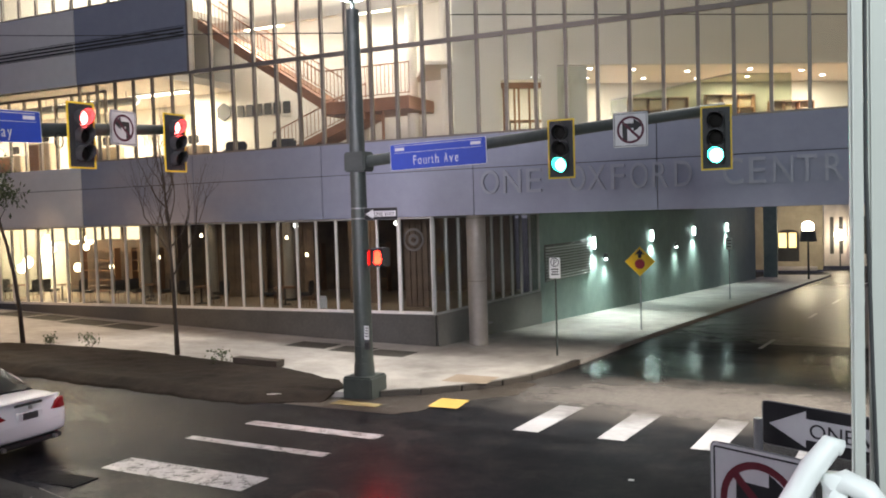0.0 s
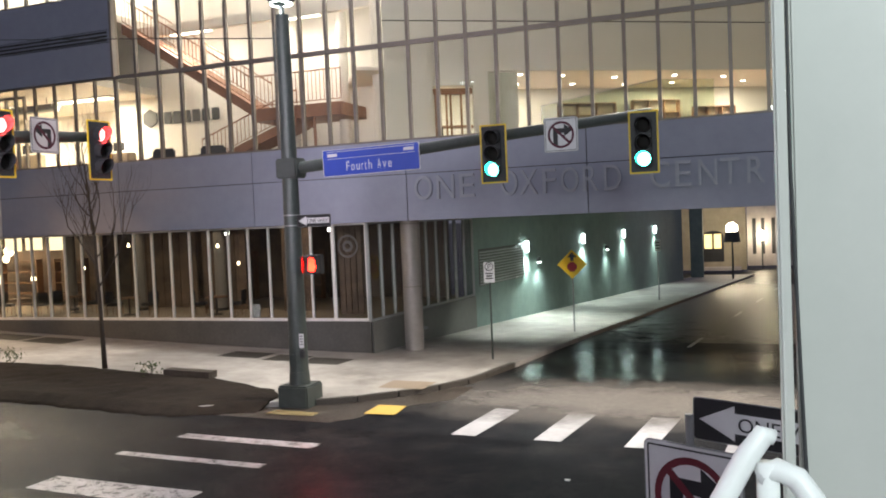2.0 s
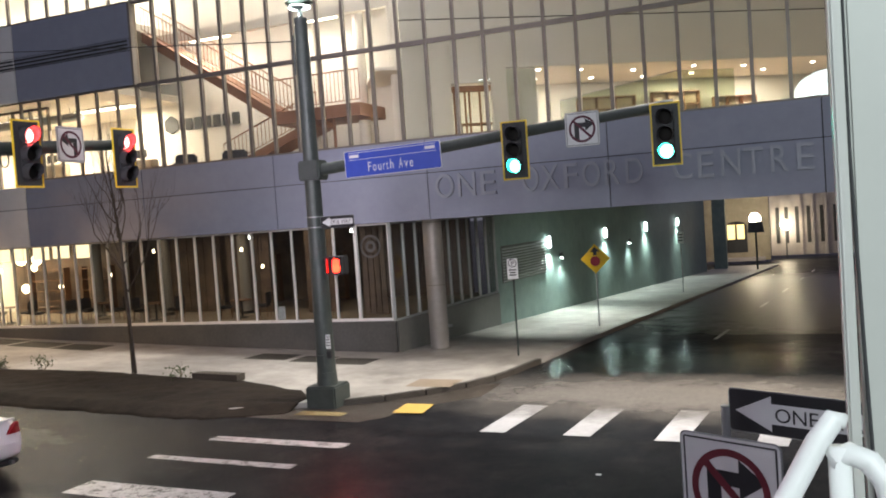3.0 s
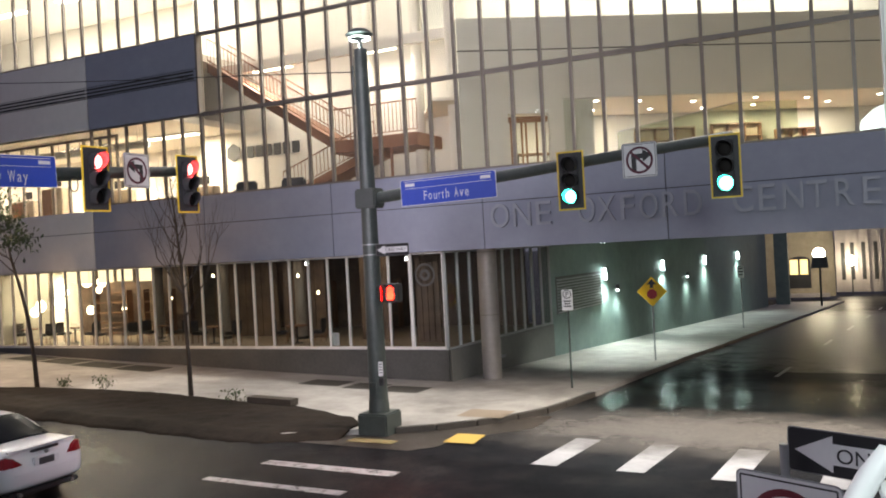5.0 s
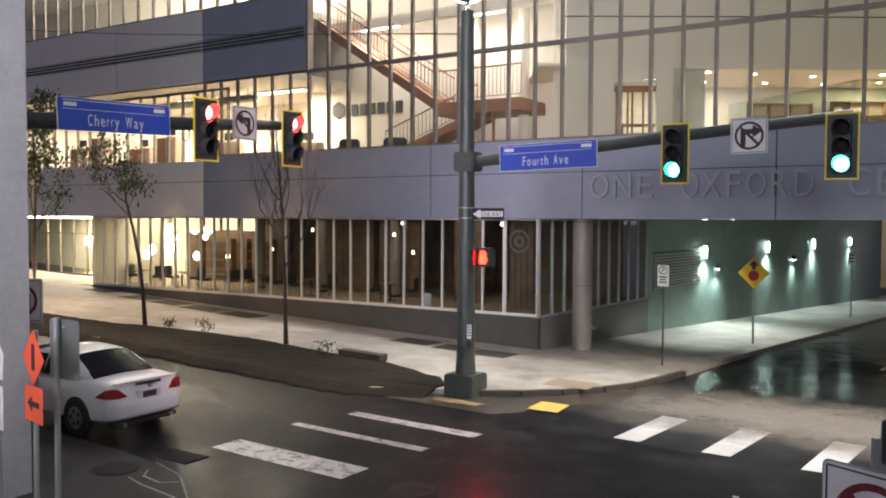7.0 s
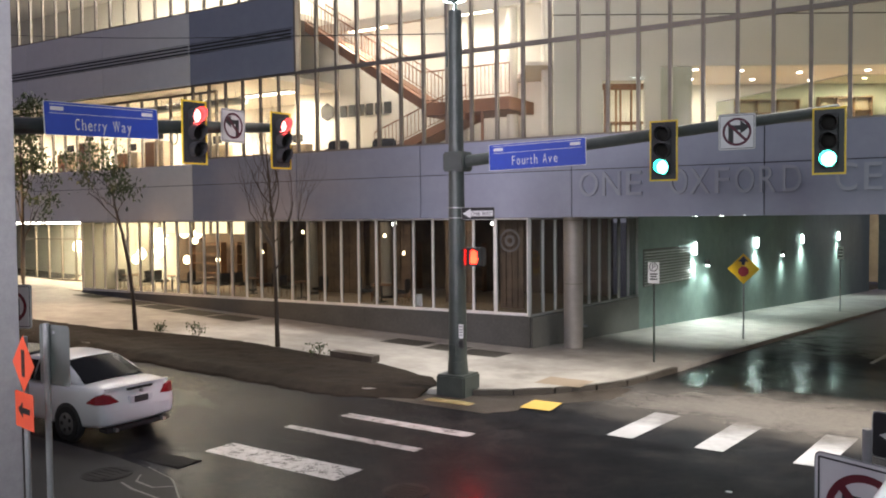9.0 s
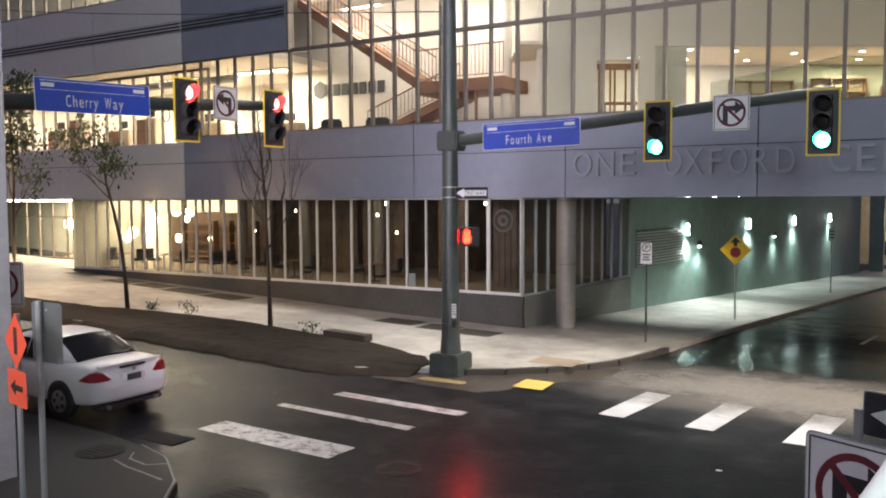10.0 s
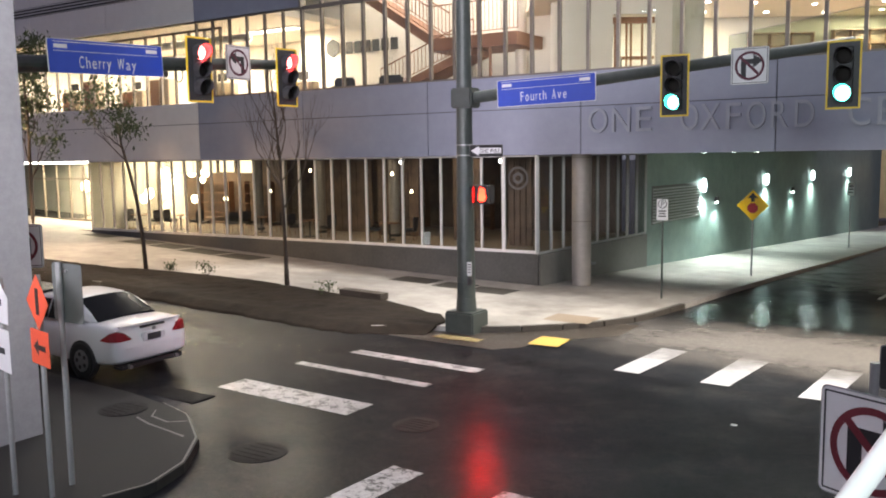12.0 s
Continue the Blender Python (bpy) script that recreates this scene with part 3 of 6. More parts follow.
for x, y, z, rad in ((-31.2, 27.6, 2.55, 0.17), (-36.2, 29.0, 2.7, 0.24), (-33.6, 30.5, 3.75, 0.22), (-35.2, 31.0, 3.8, 0.26), (-34.4, 29.0, 3.35, 0.15), (-28.9, 27.4, 2.6, 0.10),
                     (-39.5, 31.5, 3.0, 0.22), (-41.2, 31.8, 2.8, 0.22), (-43.6, 31.8, 3.0, 0.2), (-45.5, 31.8, 2.9, 0.2), (-36.4, 30.4, 3.75, 0.22), (-35.9, 28.4, 2.45, 0.2), (-32.6, 29.4, 3.4, 0.14), (-37.9, 31.6, 2.7, 0.2)):
    p = root("pendant_lamp", pose(x, y, z), "glowing warm pendant lamp in the lobby", "lamp", "lobby pendants")
    part("cord", tube((0, 0, 0.1), (0, 0, 4.4 - z), 0.01, seg=6), CHARCOAL, p)
    bmg = bmesh.new()
    bmesh.ops.create_uvsphere(bmg, u_segments=16, v_segments=10, radius=rad * (1.45 if x < -37 else 1.0))
    for v in bmg.verts:
        v.co.z *= 1.25
    part("globe", bmg, WARM_GLOW, p, smooth=True)
for i in range(5):
    cv = root("cove_panel", pose(-32.55 + i * 1.16, 27.7, 3.78), "dim warm backlit cove panel under the lobby ceiling", "light panel", "lobby cove panels")
    part("tray", box(-0.50, 0.50, 0.0, 0.06, 0, 0.62, 0.01), BEIGE, cv)
    part("diffuser", box(-0.46, 0.46, -0.02, 0.0, 0.04 * (i % 2), 0.58), COVE_GLOW, cv)
lamp("lobby_light", "AREA", 420, (1.0, 0.75, 0.50), pose(-34.5, 29.5, 4.3), 5.0, 3.0)
lamp("entrance_light", "AREA", 330, (1.0, 0.84, 0.62), pose(-43.5, 28.5, 4.3), 8.0, 2.5)
lamp("dim_lobby_light", "AREA", 120, (1.0, 0.76, 0.56), pose(-21.0, 28.6, 4.3), 12.0, 2.0)
for x in (-18.55, -14.2):
    d = root("downlight", pose(x, 26.7, 4.27), "small white downlight behind the glazing", "light", "lobby downlights")
    part("can", tube((0, 0, 0), (0, 0, 0.12), 0.09, seg=14), WHITE_PAINT, d)
    part("lens", tube((0, 0, -0.12), (0, 0, 0.0), 0.085, seg=14), LAMP_GLOW_IN, d)

ew = part("wall_entrance_back", box(-60, -38.0, 33.6, 33.8, 0.95, 4.4), BEIGE)
tagged(ew, "beige wall behind the entrance doors", "wall", kind="structure")
lamp("entrance_hall_light", "AREA", 2400, (1.0, 0.80, 0.55), pose(-44.0, 32.0, 4.3), 8.0, 1.5)
# furniture of the offices seen over the sill
for x, y, w, h, kind in ((-21.9, 27.4, 0.9, 0.72, 0), (-19.7, 27.6, 1.0, 0.70, 0), (-34.0, 28.4, 1.4, 1.5, 1), (-36.8, 29.0, 1.6, 1.1, 1), (-39.2, 28.2, 1.2, 1.7, 1), (-31.0, 29.4, 1.8, 1.2, 1), (-42.0, 29.0, 1.5, 1.3, 1), (-26.0, 29.6, 1.6, 1.0, 1)):
    if kind == 0:
        ch = root("lounge_chair", pose(x, y, 6.86, 0, 0, 20), "dark upholstered lounge chair behind the glass", "chair", "lounge chairs")
        part("seat", box(-w / 2, w / 2, -0.35, 0.35, 0.2, 0.46, 0.08), CHARCOAL, ch)
        part("backrest", box(-w / 2, w / 2, 0.22, 0.40, 0.42, h + 0.12, 0.08), CHARCOAL, ch)
        for lx in (-w / 2 + 0.08, w / 2 - 0.08):
            for ly in (-0.28, 0.3):
                part("leg", tube((lx, ly, 0), (lx, ly, 0.2), 0.02, seg=8), BROWN, ch)
    else:
        cb = root("office_cabinet", pose(x, y, 6.86), "tan office cabinet with a dark screen on it", "cabinet", "office cabinets")
        part("body", box(-w / 2, w / 2, -0.25, 0.25, 0, h, 0.02), FLOOR_IN, cb)
        part("door", box(-w / 2 + 0.03, -0.01, -0.27, -0.25, 0.05, h - 0.05, 0.005), BROWN, cb)
        part("door", box(0.01, w / 2 - 0.03, -0.27, -0.25, 0.05, h - 0.05, 0.005), FLOOR_IN, cb)
        sc = root("monitor", pose(x + 0.1, y, 6.86 + h), "dark computer monitor on a cabinet", "monitor", "office monitors")
        part("foot", box(-0.12, 0.12, -0.08, 0.08, 0, 0.02), CHARCOAL, sc)
        part("neck", tube((0, 0, 0.02), (0, 0, 0.15), 0.02, seg=8), CHARCOAL, sc)
        part("screen", box(-0.3, 0.3, -0.02, 0.02, 0.12, 0.48, 0.01), CHARCOAL, sc)
for x in (-57, -51.5, -46, -40.5, -35, -30):
    du = root("ceiling_duct", pose(x, 28.0, 9.86), "grey round ventilation duct under the office ceiling", "duct", "ceiling ducts")
    part("pipe", tube((-2.4, 0, 0), (2.4, 0, 0), 0.18, seg=16), GALV, du)
    for hx in (-1.8, 1.8):
        part("strap", tube((hx, 0, 0.1), (hx, 0, 0.46), 0.012, seg=6), CHARCOAL, du)

def lobby_table(x, y):
    t = root("lobby_table", pose(x, y, 0.95), "dark round table in the street lobby", "table", "lobby tables")
    part("top", tube((0, 0, 0.70), (0, 0, 0.74), 0.45, seg=24), BROWN, t)
    part("stem", tube((0, 0, 0.03), (0, 0, 0.70), 0.04, seg=10), CHARCOAL, t)
    part("foot", tube((0, 0, 0), (0, 0, 0.03), 0.26, 0.22, seg=20), CHARCOAL, t)


def lobby_chair(x, y, turn):
    c = root("lobby_chair", pose(x, y, 0.95, 0, 0, turn), "dark upholstered chair in the street lobby", "chair", "lobby chairs")
    part("seat", box(-0.27, 0.27, -0.27, 0.27, 0.38, 0.50, 0.04), CHARCOAL, c)
    part("backrest", box(-0.27, 0.27, 0.21, 0.29, 0.50, 0.98, 0.03), CHARCOAL, c)
    for lx in (-0.23, 0.23):
        for ly in (-0.23, 0.23):
            part("leg", tube((lx, ly, 0), (lx, ly, 0.38), 0.018, seg=8), BROWN, c)


for i, (x, y) in enumerate(((-35.6, 27.9), (-33.2, 28.4), (-30.4, 28.0), (-28.2, 28.9), (-24.6, 28.2), (-20.4, 28.4))):
    lobby_table(x, y)
    lobby_chair(x - 0.85, y + 0.1, 80 + 20 * (i % 3))
    lobby_chair(x + 0.85, y + 0.25, -100 + 25 * (i % 2))
for x, w, y in ((-34.2, 2.4, 31.7), (-31.0, 1.8, 31.7), (-28.6, 1.2, 33.9), (-23.6, 2.6, 34.3), (-19.6, 1.8, 34.3)):
    sh = root("shelf_unit", pose(x, y, 0.95), "dark brown wall shelf unit with dim goods", "shelf", "lobby shelves")
    for sx in (-w / 2, w / 2 - 0.05):
        part("side", box(sx, sx + 0.05, -0.2, 0.2, 0, 2.3, 0.006), BROWN, sh)
    for k in range(5):
        part("board", box(-w / 2 + 0.05, w / 2 - 0.05, -0.2, 0.2, 0.1 + 0.52 * k, 0.14 + 0.52 * k, 0.004), BROWN, sh)
for x in (-29.3, -25.4, -21.2, -17.0):
    inner_column = root("lobby_column", pose(x, 29.9, 0.95), "round grey-brown column inside the street lobby", "column", "lobby columns")
    part("shaft", tube((0, 0, 0), (0, 0, 3.45), 0.24, seg=24), COLUMN, inner_column)
    part("collar", tube((0, 0, 0), (0, 0, 0.12), 0.27, seg=24), CHARCOAL, inner_column)
for x, y, z in ((-24.3, 28.0, 3.9), (-23.6, 28.6, 2.9), (-20.0, 28.1, 3.75), (-19.6, 28.9, 3.0), (-26.6, 27.9, 3.0), (-16.3, 28.2, 3.0)):
    sp = root("spot_lamp", pose(x, y, z), "small warm hanging lamp in the dim lobby", "lamp", "lobby spot lamps")
    part("cord", tube((0, 0, 0.05), (0, 0, 4.4 - z), 0.008, seg=6), CHARCOAL, sp)
    part("bulb", tube((0, 0, -0.09), (0, 0, 0.05), 0.06, 0.04, seg=12), WARM_GLOW, sp)

# entrance at the far left, under the pale band
glazing("window_7", "glazed lobby entrance doors in dark frames", pose(-60, 30.2, 0), 23.0, 0.95, 4.4, 1.25, 0.09, 0.12, MULLION, GLASS_LOW, [(1.0, 0.12), (3.4, 0.1), (4.36, 0.1)])
lintel = part("trim_canopy_light", box(-60, -37.1, FACE_Y + 0.5, FACE_Y + 0.62, 4.30, 4.40), PANEL_GLOW)
tagged(lintel, "thin line of canopy light over the entrance", "canopy light", kind="structure")
ret = part("wall_return", box(-37.1, -36.98, 26.16, 30.2, 0.9, 4.4), BEIGE)
tagged(ret, "beige return wall at the entrance", "wall", kind="structure")

# ---- wall lamps along the side street ----
LAMP_GLOW = glow("cool_lamp_glow", (0.80, 1.0, 0.95), 26.0)
for y, z, up in ((41.0, 2.95, False), (50.8, 2.95, False), (60.8, 2.9, False), (71.4, 2.85, False), (42.7, 2.05, True), (56.1, 2.0, True)):
    w = root("wall_lamp", pose(side_x(y, 0.04), y, z, 0, 0, side_turn - 90), "cylindrical wall lamp washing the concrete with cool light", "wall lamp", "side street wall lamps")
    part("bracket", box(0, 0.12, -0.04, 0.04, -0.05, 0.05, 0.01), CHARCOAL, w)
    part("body", tube((0.14, 0, 0.16 if not up else -0.1), (0.14, 0, 0.26 if not up else 0.16), 0.10, seg=18), CHARCOAL, w)
    part("lens", tube((0.14, 0, -0.40 if not up else -0.16), (0.14, 0, 0.16 if not up else -0.1), 0.075, 0.07, seg=18), LAMP_GLOW, w)
    lamp("wall_lamp_light", "SPOT", 850 if not up else 320, (0.82, 1.0, 0.93), pose(side_x(y, 0.36), y, z - 0.45 if not up else z - 0.3, 0, -14, 0), 0.07, spot=150, blend=1.0)
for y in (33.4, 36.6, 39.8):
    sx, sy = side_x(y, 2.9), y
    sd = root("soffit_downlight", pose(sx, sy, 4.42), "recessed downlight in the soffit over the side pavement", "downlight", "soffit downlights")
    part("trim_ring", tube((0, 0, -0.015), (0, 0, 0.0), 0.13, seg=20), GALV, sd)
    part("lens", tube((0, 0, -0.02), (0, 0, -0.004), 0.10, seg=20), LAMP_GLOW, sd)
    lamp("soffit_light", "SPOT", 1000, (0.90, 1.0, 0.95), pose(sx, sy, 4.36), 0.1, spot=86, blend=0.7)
# Unseen downlights added to warm and brighten the road across the side street.
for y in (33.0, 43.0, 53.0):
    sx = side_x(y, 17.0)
    sd = root("soffit_downlight", pose(sx, y, 4.42), "added unseen warm fill light under the far soffit", "downlight", "soffit downlights")
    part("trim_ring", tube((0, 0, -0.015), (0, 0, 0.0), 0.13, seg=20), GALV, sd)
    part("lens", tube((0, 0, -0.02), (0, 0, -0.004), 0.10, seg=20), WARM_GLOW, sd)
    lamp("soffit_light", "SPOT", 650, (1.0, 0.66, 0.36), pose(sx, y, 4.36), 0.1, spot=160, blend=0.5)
louvre = root("wall_louvre", pose(side_x(35.2, 0.05), 35.2, 1.35, 0, 0, side_turn), "grey metal ventilation louvre in the side wall", "louvre")
part("frame", box(0, 5.5, 0.0, 0.02, 0, 1.65), GRANITE, louvre)
slat = finish("slat", add_box(bmesh.new(), 0.04, 5.46, -0.05, 0.0, 0, 0.07, 0, pose(0, 0, 0, 20)), MULLION_DULL)
for i in range(12):
    shared("slat", slat, pose(0, -0.005, 0.05 + i * 0.13), louvre)
# ---- writing and signs ----
SIGN_BLUE = surface("blue_sign_sheet", (0.02, 0.06, 0.42), (0.03, 0.08, 0.50), 4, (0.35, 0.5), 0, 0.02)
SIGN_WHITE = surface("white_sign_sheet", (0.66, 0.66, 0.66), (0.78, 0.78, 0.78), 4, (0.35, 0.5), 0, 0.02)
SIGN_BLACK = surface("black_sign_sheet", (0.012, 0.012, 0.013), (0.025, 0.025, 0.027), 4, (0.35, 0.5), 0, 0.02)
SIGN_RED = surface("red_sign_sheet", (0.30, 0.01, 0.02), (0.40, 0.02, 0.03), 4, (0.35, 0.5), 0, 0.02)
# Sign red darkened, putting the weak light on the near signs into its colour.
SIGN_RED_DIM = surface("dimmed_red_sign_sheet", (0.12, 0.012, 0.02), (0.17, 0.02, 0.03), 6, (0.4, 0.6), 0, 0.02)
# Sign red for the arm signs, their backlit shade put into the colour.
SIGN_RED_BACKLIT = surface("backlit_red_sign_sheet", (0.07, 0.008, 0.02), (0.10, 0.012, 0.03), 6, (0.4, 0.6), 0, 0.02)
SIGN_YELLOW = surface("yellow_sign_sheet", (0.80, 0.46, 0.0), (0.90, 0.56, 0.01), 4, (0.35, 0.5), 0, 0.02)
SIGN_ORANGE = surface("orange_sign_sheet", (0.85, 0.10, 0.04), (0.95, 0.14, 0.06), 4, (0.35, 0.5), 0, 0.02)
BACKPLATE_YELLOW = surface("yellow_backplate_border", (0.70, 0.48, 0.03), (0.82, 0.58, 0.05), 5, (0.4, 0.55), 0, 0.02)
LETTER = surface("brushed_letter_metal", (0.28, 0.29, 0.34), (0.35, 0.36, 0.41), 6, (0.4, 0.55), 0.1, 0.03)


def lettering(text, height, depth=0.0, spread=1.0):
    """The built-in font as a mesh in the xz plane, facing -y, its left foot at the origin; width also returned."""
    cu = bpy.data.curves.new("writing", "FONT")
    cu.body, cu.size, cu.extrude, cu.space_character = text, height * 1.38, depth, spread
    ob = bpy.data.objects.new("writing", cu)
    scene.collection.objects.link(ob)
    dg = bpy.context.evaluated_depsgraph_get()
    me = bpy.data.meshes.new_from_object(ob.evaluated_get(dg))
    bpy.data.objects.remove(ob)
    me.transform(pose(0, 0, 0, 90))
    return me, max((v.co.x for v in me.vertices), default=0.0)


def write(text, height, x, z, y, mat, parent, width=0.0, depth=0.001, name="lettering", spread=1.0):
    """Puts words on a sign face, squeezed to the given width, x being their left end."""
    me, w = lettering(text, height, depth, spread)
    if width:
        me.transform(Matrix.Diagonal((width / w, 1, 1, 1)))
    me.materials.append(mat)
    ob = new(name, me)
    ob.parent = parent
    ob.location = (x, y, z)
    return ob


def rounded_plate(w, h, t, r=0.04, seg=5):
    """A sign blank in the xz plane, centred, its face at y = 0 towards -y."""
    bm = bmesh.new()
    out = []
    for cx, cz, a0 in ((w / 2 - r, h / 2 - r, 0), (-w / 2 + r, h / 2 - r, 90), (-w / 2 + r, -h / 2 + r, 180), (w / 2 - r, -h / 2 + r, 270)):
        for i in range(seg + 1):
            a = radians(a0 + 90 * i / seg)
            out.append((cx + r * math.cos(a), cz + r * math.sin(a)))
    f = [bm.verts.new((x, 0, z)) for x, z in out]
    b = [bm.verts.new((x, t, z)) for x, z in out]
    bm.faces.new(f[::-1])
    bm.faces.new(b)
    n = len(out)
    for i in range(n):
        bm.faces.new((f[i], f[(i + 1) % n], b[(i + 1) % n], b[i]))
    bmesh.ops.recalc_face_normals(bm, faces=bm.faces)
    return bm


def flat_shape(points, y=-0.004, t=0.003):
    """A flat cut-out in the xz plane with a little thickness."""
    bm = bmesh.new()
    f = [bm.verts.new((x, y, z)) for x, z in points]
    bm.faces.new(f)
    r = bmesh.ops.extrude_face_region(bm, geom=list(bm.faces))
    bmesh.ops.translate(bm, verts=[v for v in r["geom"] if isinstance(v, bmesh.types.BMVert)], vec=(0, t, 0))
    bmesh.ops.recalc_face_normals(bm, faces=bm.faces)
    return bm


def ring(r0, r1, y=-0.005, t=0.003, seg=40):
    bm = bmesh.new()
    a = [bm.verts.new((r1 * math.cos(2 * math.pi * i / seg), y, r1 * math.sin(2 * math.pi * i / seg))) for i in range(seg)]
    b = [bm.verts.new((r0 * math.cos(2 * math.pi * i / seg), y, r0 * math.sin(2 * math.pi * i / seg))) for i in range(seg)]
    for i in range(seg):
        j = (i + 1) % seg
        bm.faces.new((a[i], a[j], b[j], b[i]))
    return bm


def slash(r, w, y=-0.006):
    """The bar of a prohibition ring, from upper left to lower right."""
    c = math.sqrt(0.5)
    return flat_shape([((-r + 0) * c - w / 2 * c, r * c - w / 2 * c), (-r * c + w / 2 * c, r * c + w / 2 * c), (r * c + w / 2 * c, -r * c + w / 2 * c), (r * c - w / 2 * c, -r * c - w / 2 * c)], y)


def turn_arrow(s, flip=1):
    """The bent arrow of a no-turn sign, its head to the right."""
    pts = [(-0.30, -0.42), (-0.12, -0.42), (-0.12, 0.06), (0.12, 0.06), (0.12, -0.08), (0.46, 0.16), (0.12, 0.40), (0.12, 0.24), (-0.30, 0.24)]
    pts = [(flip * x * s, z * s) for x, z in pts]
    return flat_shape(pts if flip > 0 else pts[::-1], -0.004)


def no_turn_sign(m, size, label, flip=1, red=None, border=True):
    s = root("no_turn_sign", m, label, "traffic sign")
    part("plate", rounded_plate(size, size, 0.004, size * 0.06), SIGN_WHITE, s)
    part("rim", rounded_plate(size * 1.03, size * 1.03, 0.004, size * 0.07), GALV, s).location = (0, 0.005, 0)
    if border:
        w = size * 0.93
        for k, (x, z, a, b) in enumerate(((0, w / 2, w, 0.012), (0, -w / 2, w, 0.012), (w / 2, 0, 0.012, w), (-w / 2, 0, 0.012, w))):
            part("border", box(x - a / 2, x + a / 2, -0.003, 0.0, z - b / 2, z + b / 2), SIGN_BLACK, s)
    part("arrow", turn_arrow(size * 0.78, flip), SIGN_BLACK, s)
    part("prohibition_ring", ring(size * 0.33, size * 0.40), red or SIGN_RED, s)
    part("prohibition_bar", slash(size * 0.36, size * 0.075), red or SIGN_RED, s)
    return s


def one_way_sign(m, w, h, label):
    s = root("one_way_sign", m, label, "traffic sign")
    part("plate", rounded_plate(w, h, 0.004, h * 0.08), SIGN_BLACK, s)
    part("edge", rounded_plate(w * 1.02, h * 1.05, 0.004, h * 0.1), GALV, s).location = (0, 0.005, 0)
    part("arrow", flat_shape([(-0.46 * w, 0), (-0.22 * w, 0.42 * h), (-0.22 * w, 0.24 * h), (0.46 * w, 0.24 * h), (0.46 * w, -0.24 * h), (-0.22 * w, -0.24 * h), (-0.22 * w, -0.42 * h)]), SIGN_WHITE, s)
    write("ONE WAY", 0.34 * h, -0.20 * w, -0.17 * h, -0.006, SIGN_BLACK, s, 0.62 * w)
    return s


def street_sign(m, w, h, text, label):
    s = root("street_name_sign", m, label, "street sign")
    part("plate", rounded_plate(w, h, 0.02, 0.03), SIGN_BLUE, s)
    part("rim", rounded_plate(w * 1.012, h * 1.035, 0.014, 0.03), SIGN_WHITE, s).location = (0, 0.004, 0)
    unit, at = w * 0.54 / len(text), -w * 0.26
    for word in text.split():
        for ch in word:
            wide = 0.42 if ch in "rt" else 1.12 if ch == "W" else 0.74
            write(ch, 0.38 * h, at, -h * 0.34, -0.006, SIGN_WHITE, s, unit * wide, name="letter")
            at += unit * (wide + 0.26)
        at += unit * 0.8
    for sx in (-1, 1):
        part("number_bar", box(sx * w * 0.40 - 0.13, sx * w * 0.40 + 0.13, -0.004, 0.0, h * 0.24, h * 0.36), SIGN_WHITE, s)
    part("line", box(-w * 0.46, w * 0.46, -0.004, 0.0, h * 0.42, h * 0.44), SIGN_WHITE, s)
    part("line", box(-w * 0.46, w * 0.46, -0.004, 0.0, h * 0.15, h * 0.165), SIGN_WHITE, s)
    for sx in (-0.3, 0.3):
        part("bracket", box(sx * w - 0.03, sx * w + 0.03, 0.02, 0.10, -0.05, 0.3), STEEL_DARK, s)
    return s


GREEN_GLOW = glow("green_signal_glow", (0.10, 1.0, 0.72), 14.0)
RED_GLOW = glow("red_signal_glow", (1.0, 0.15, 0.14), 13.0)
HAND_GLOW = glow("orange_palm_glow", (1.0, 0.026, 0.010), 13.0)
LENS_OFF = surface("dark_signal_lens", (0.010, 0.008, 0.008), (0.018, 0.014, 0.012), 8, (0.55, 0.7), 0, 0, spec=0.2)


def visor(r, length):
    """A cut-away tunnel visor over a lens, opening towards -y."""
    bm = bmesh.new()
    seg, rows = 22, []
    for k in (0, 1):
        row = []
        for i in range(seg + 1):
            a = radians(-65 + 310 * i / seg)
            ln = length * (0.45 + 0.55 * (0.5 + 0.5 * math.sin(a)))
            for q in (r, r - 0.008):
                row.append(bm.verts.new((q * math.cos(a), -ln * k, q * math.sin(a))))
        rows.append(row)
    for i in range(seg):
        o = 2 * i
        bm.faces.new((rows[0][o], rows[0][o + 2], rows[1][o + 2], rows[1][o]))
        bm.faces.new((rows[0][o + 1], rows[1][o + 1], rows[1][o + 3], rows[0][o + 3]))
        bm.faces.new((rows[1][o], rows[1][o + 2], rows[1][o + 3], rows[1][o + 1]))
    bmesh.ops.recalc_face_normals(bm, faces=bm.faces)
    return bm


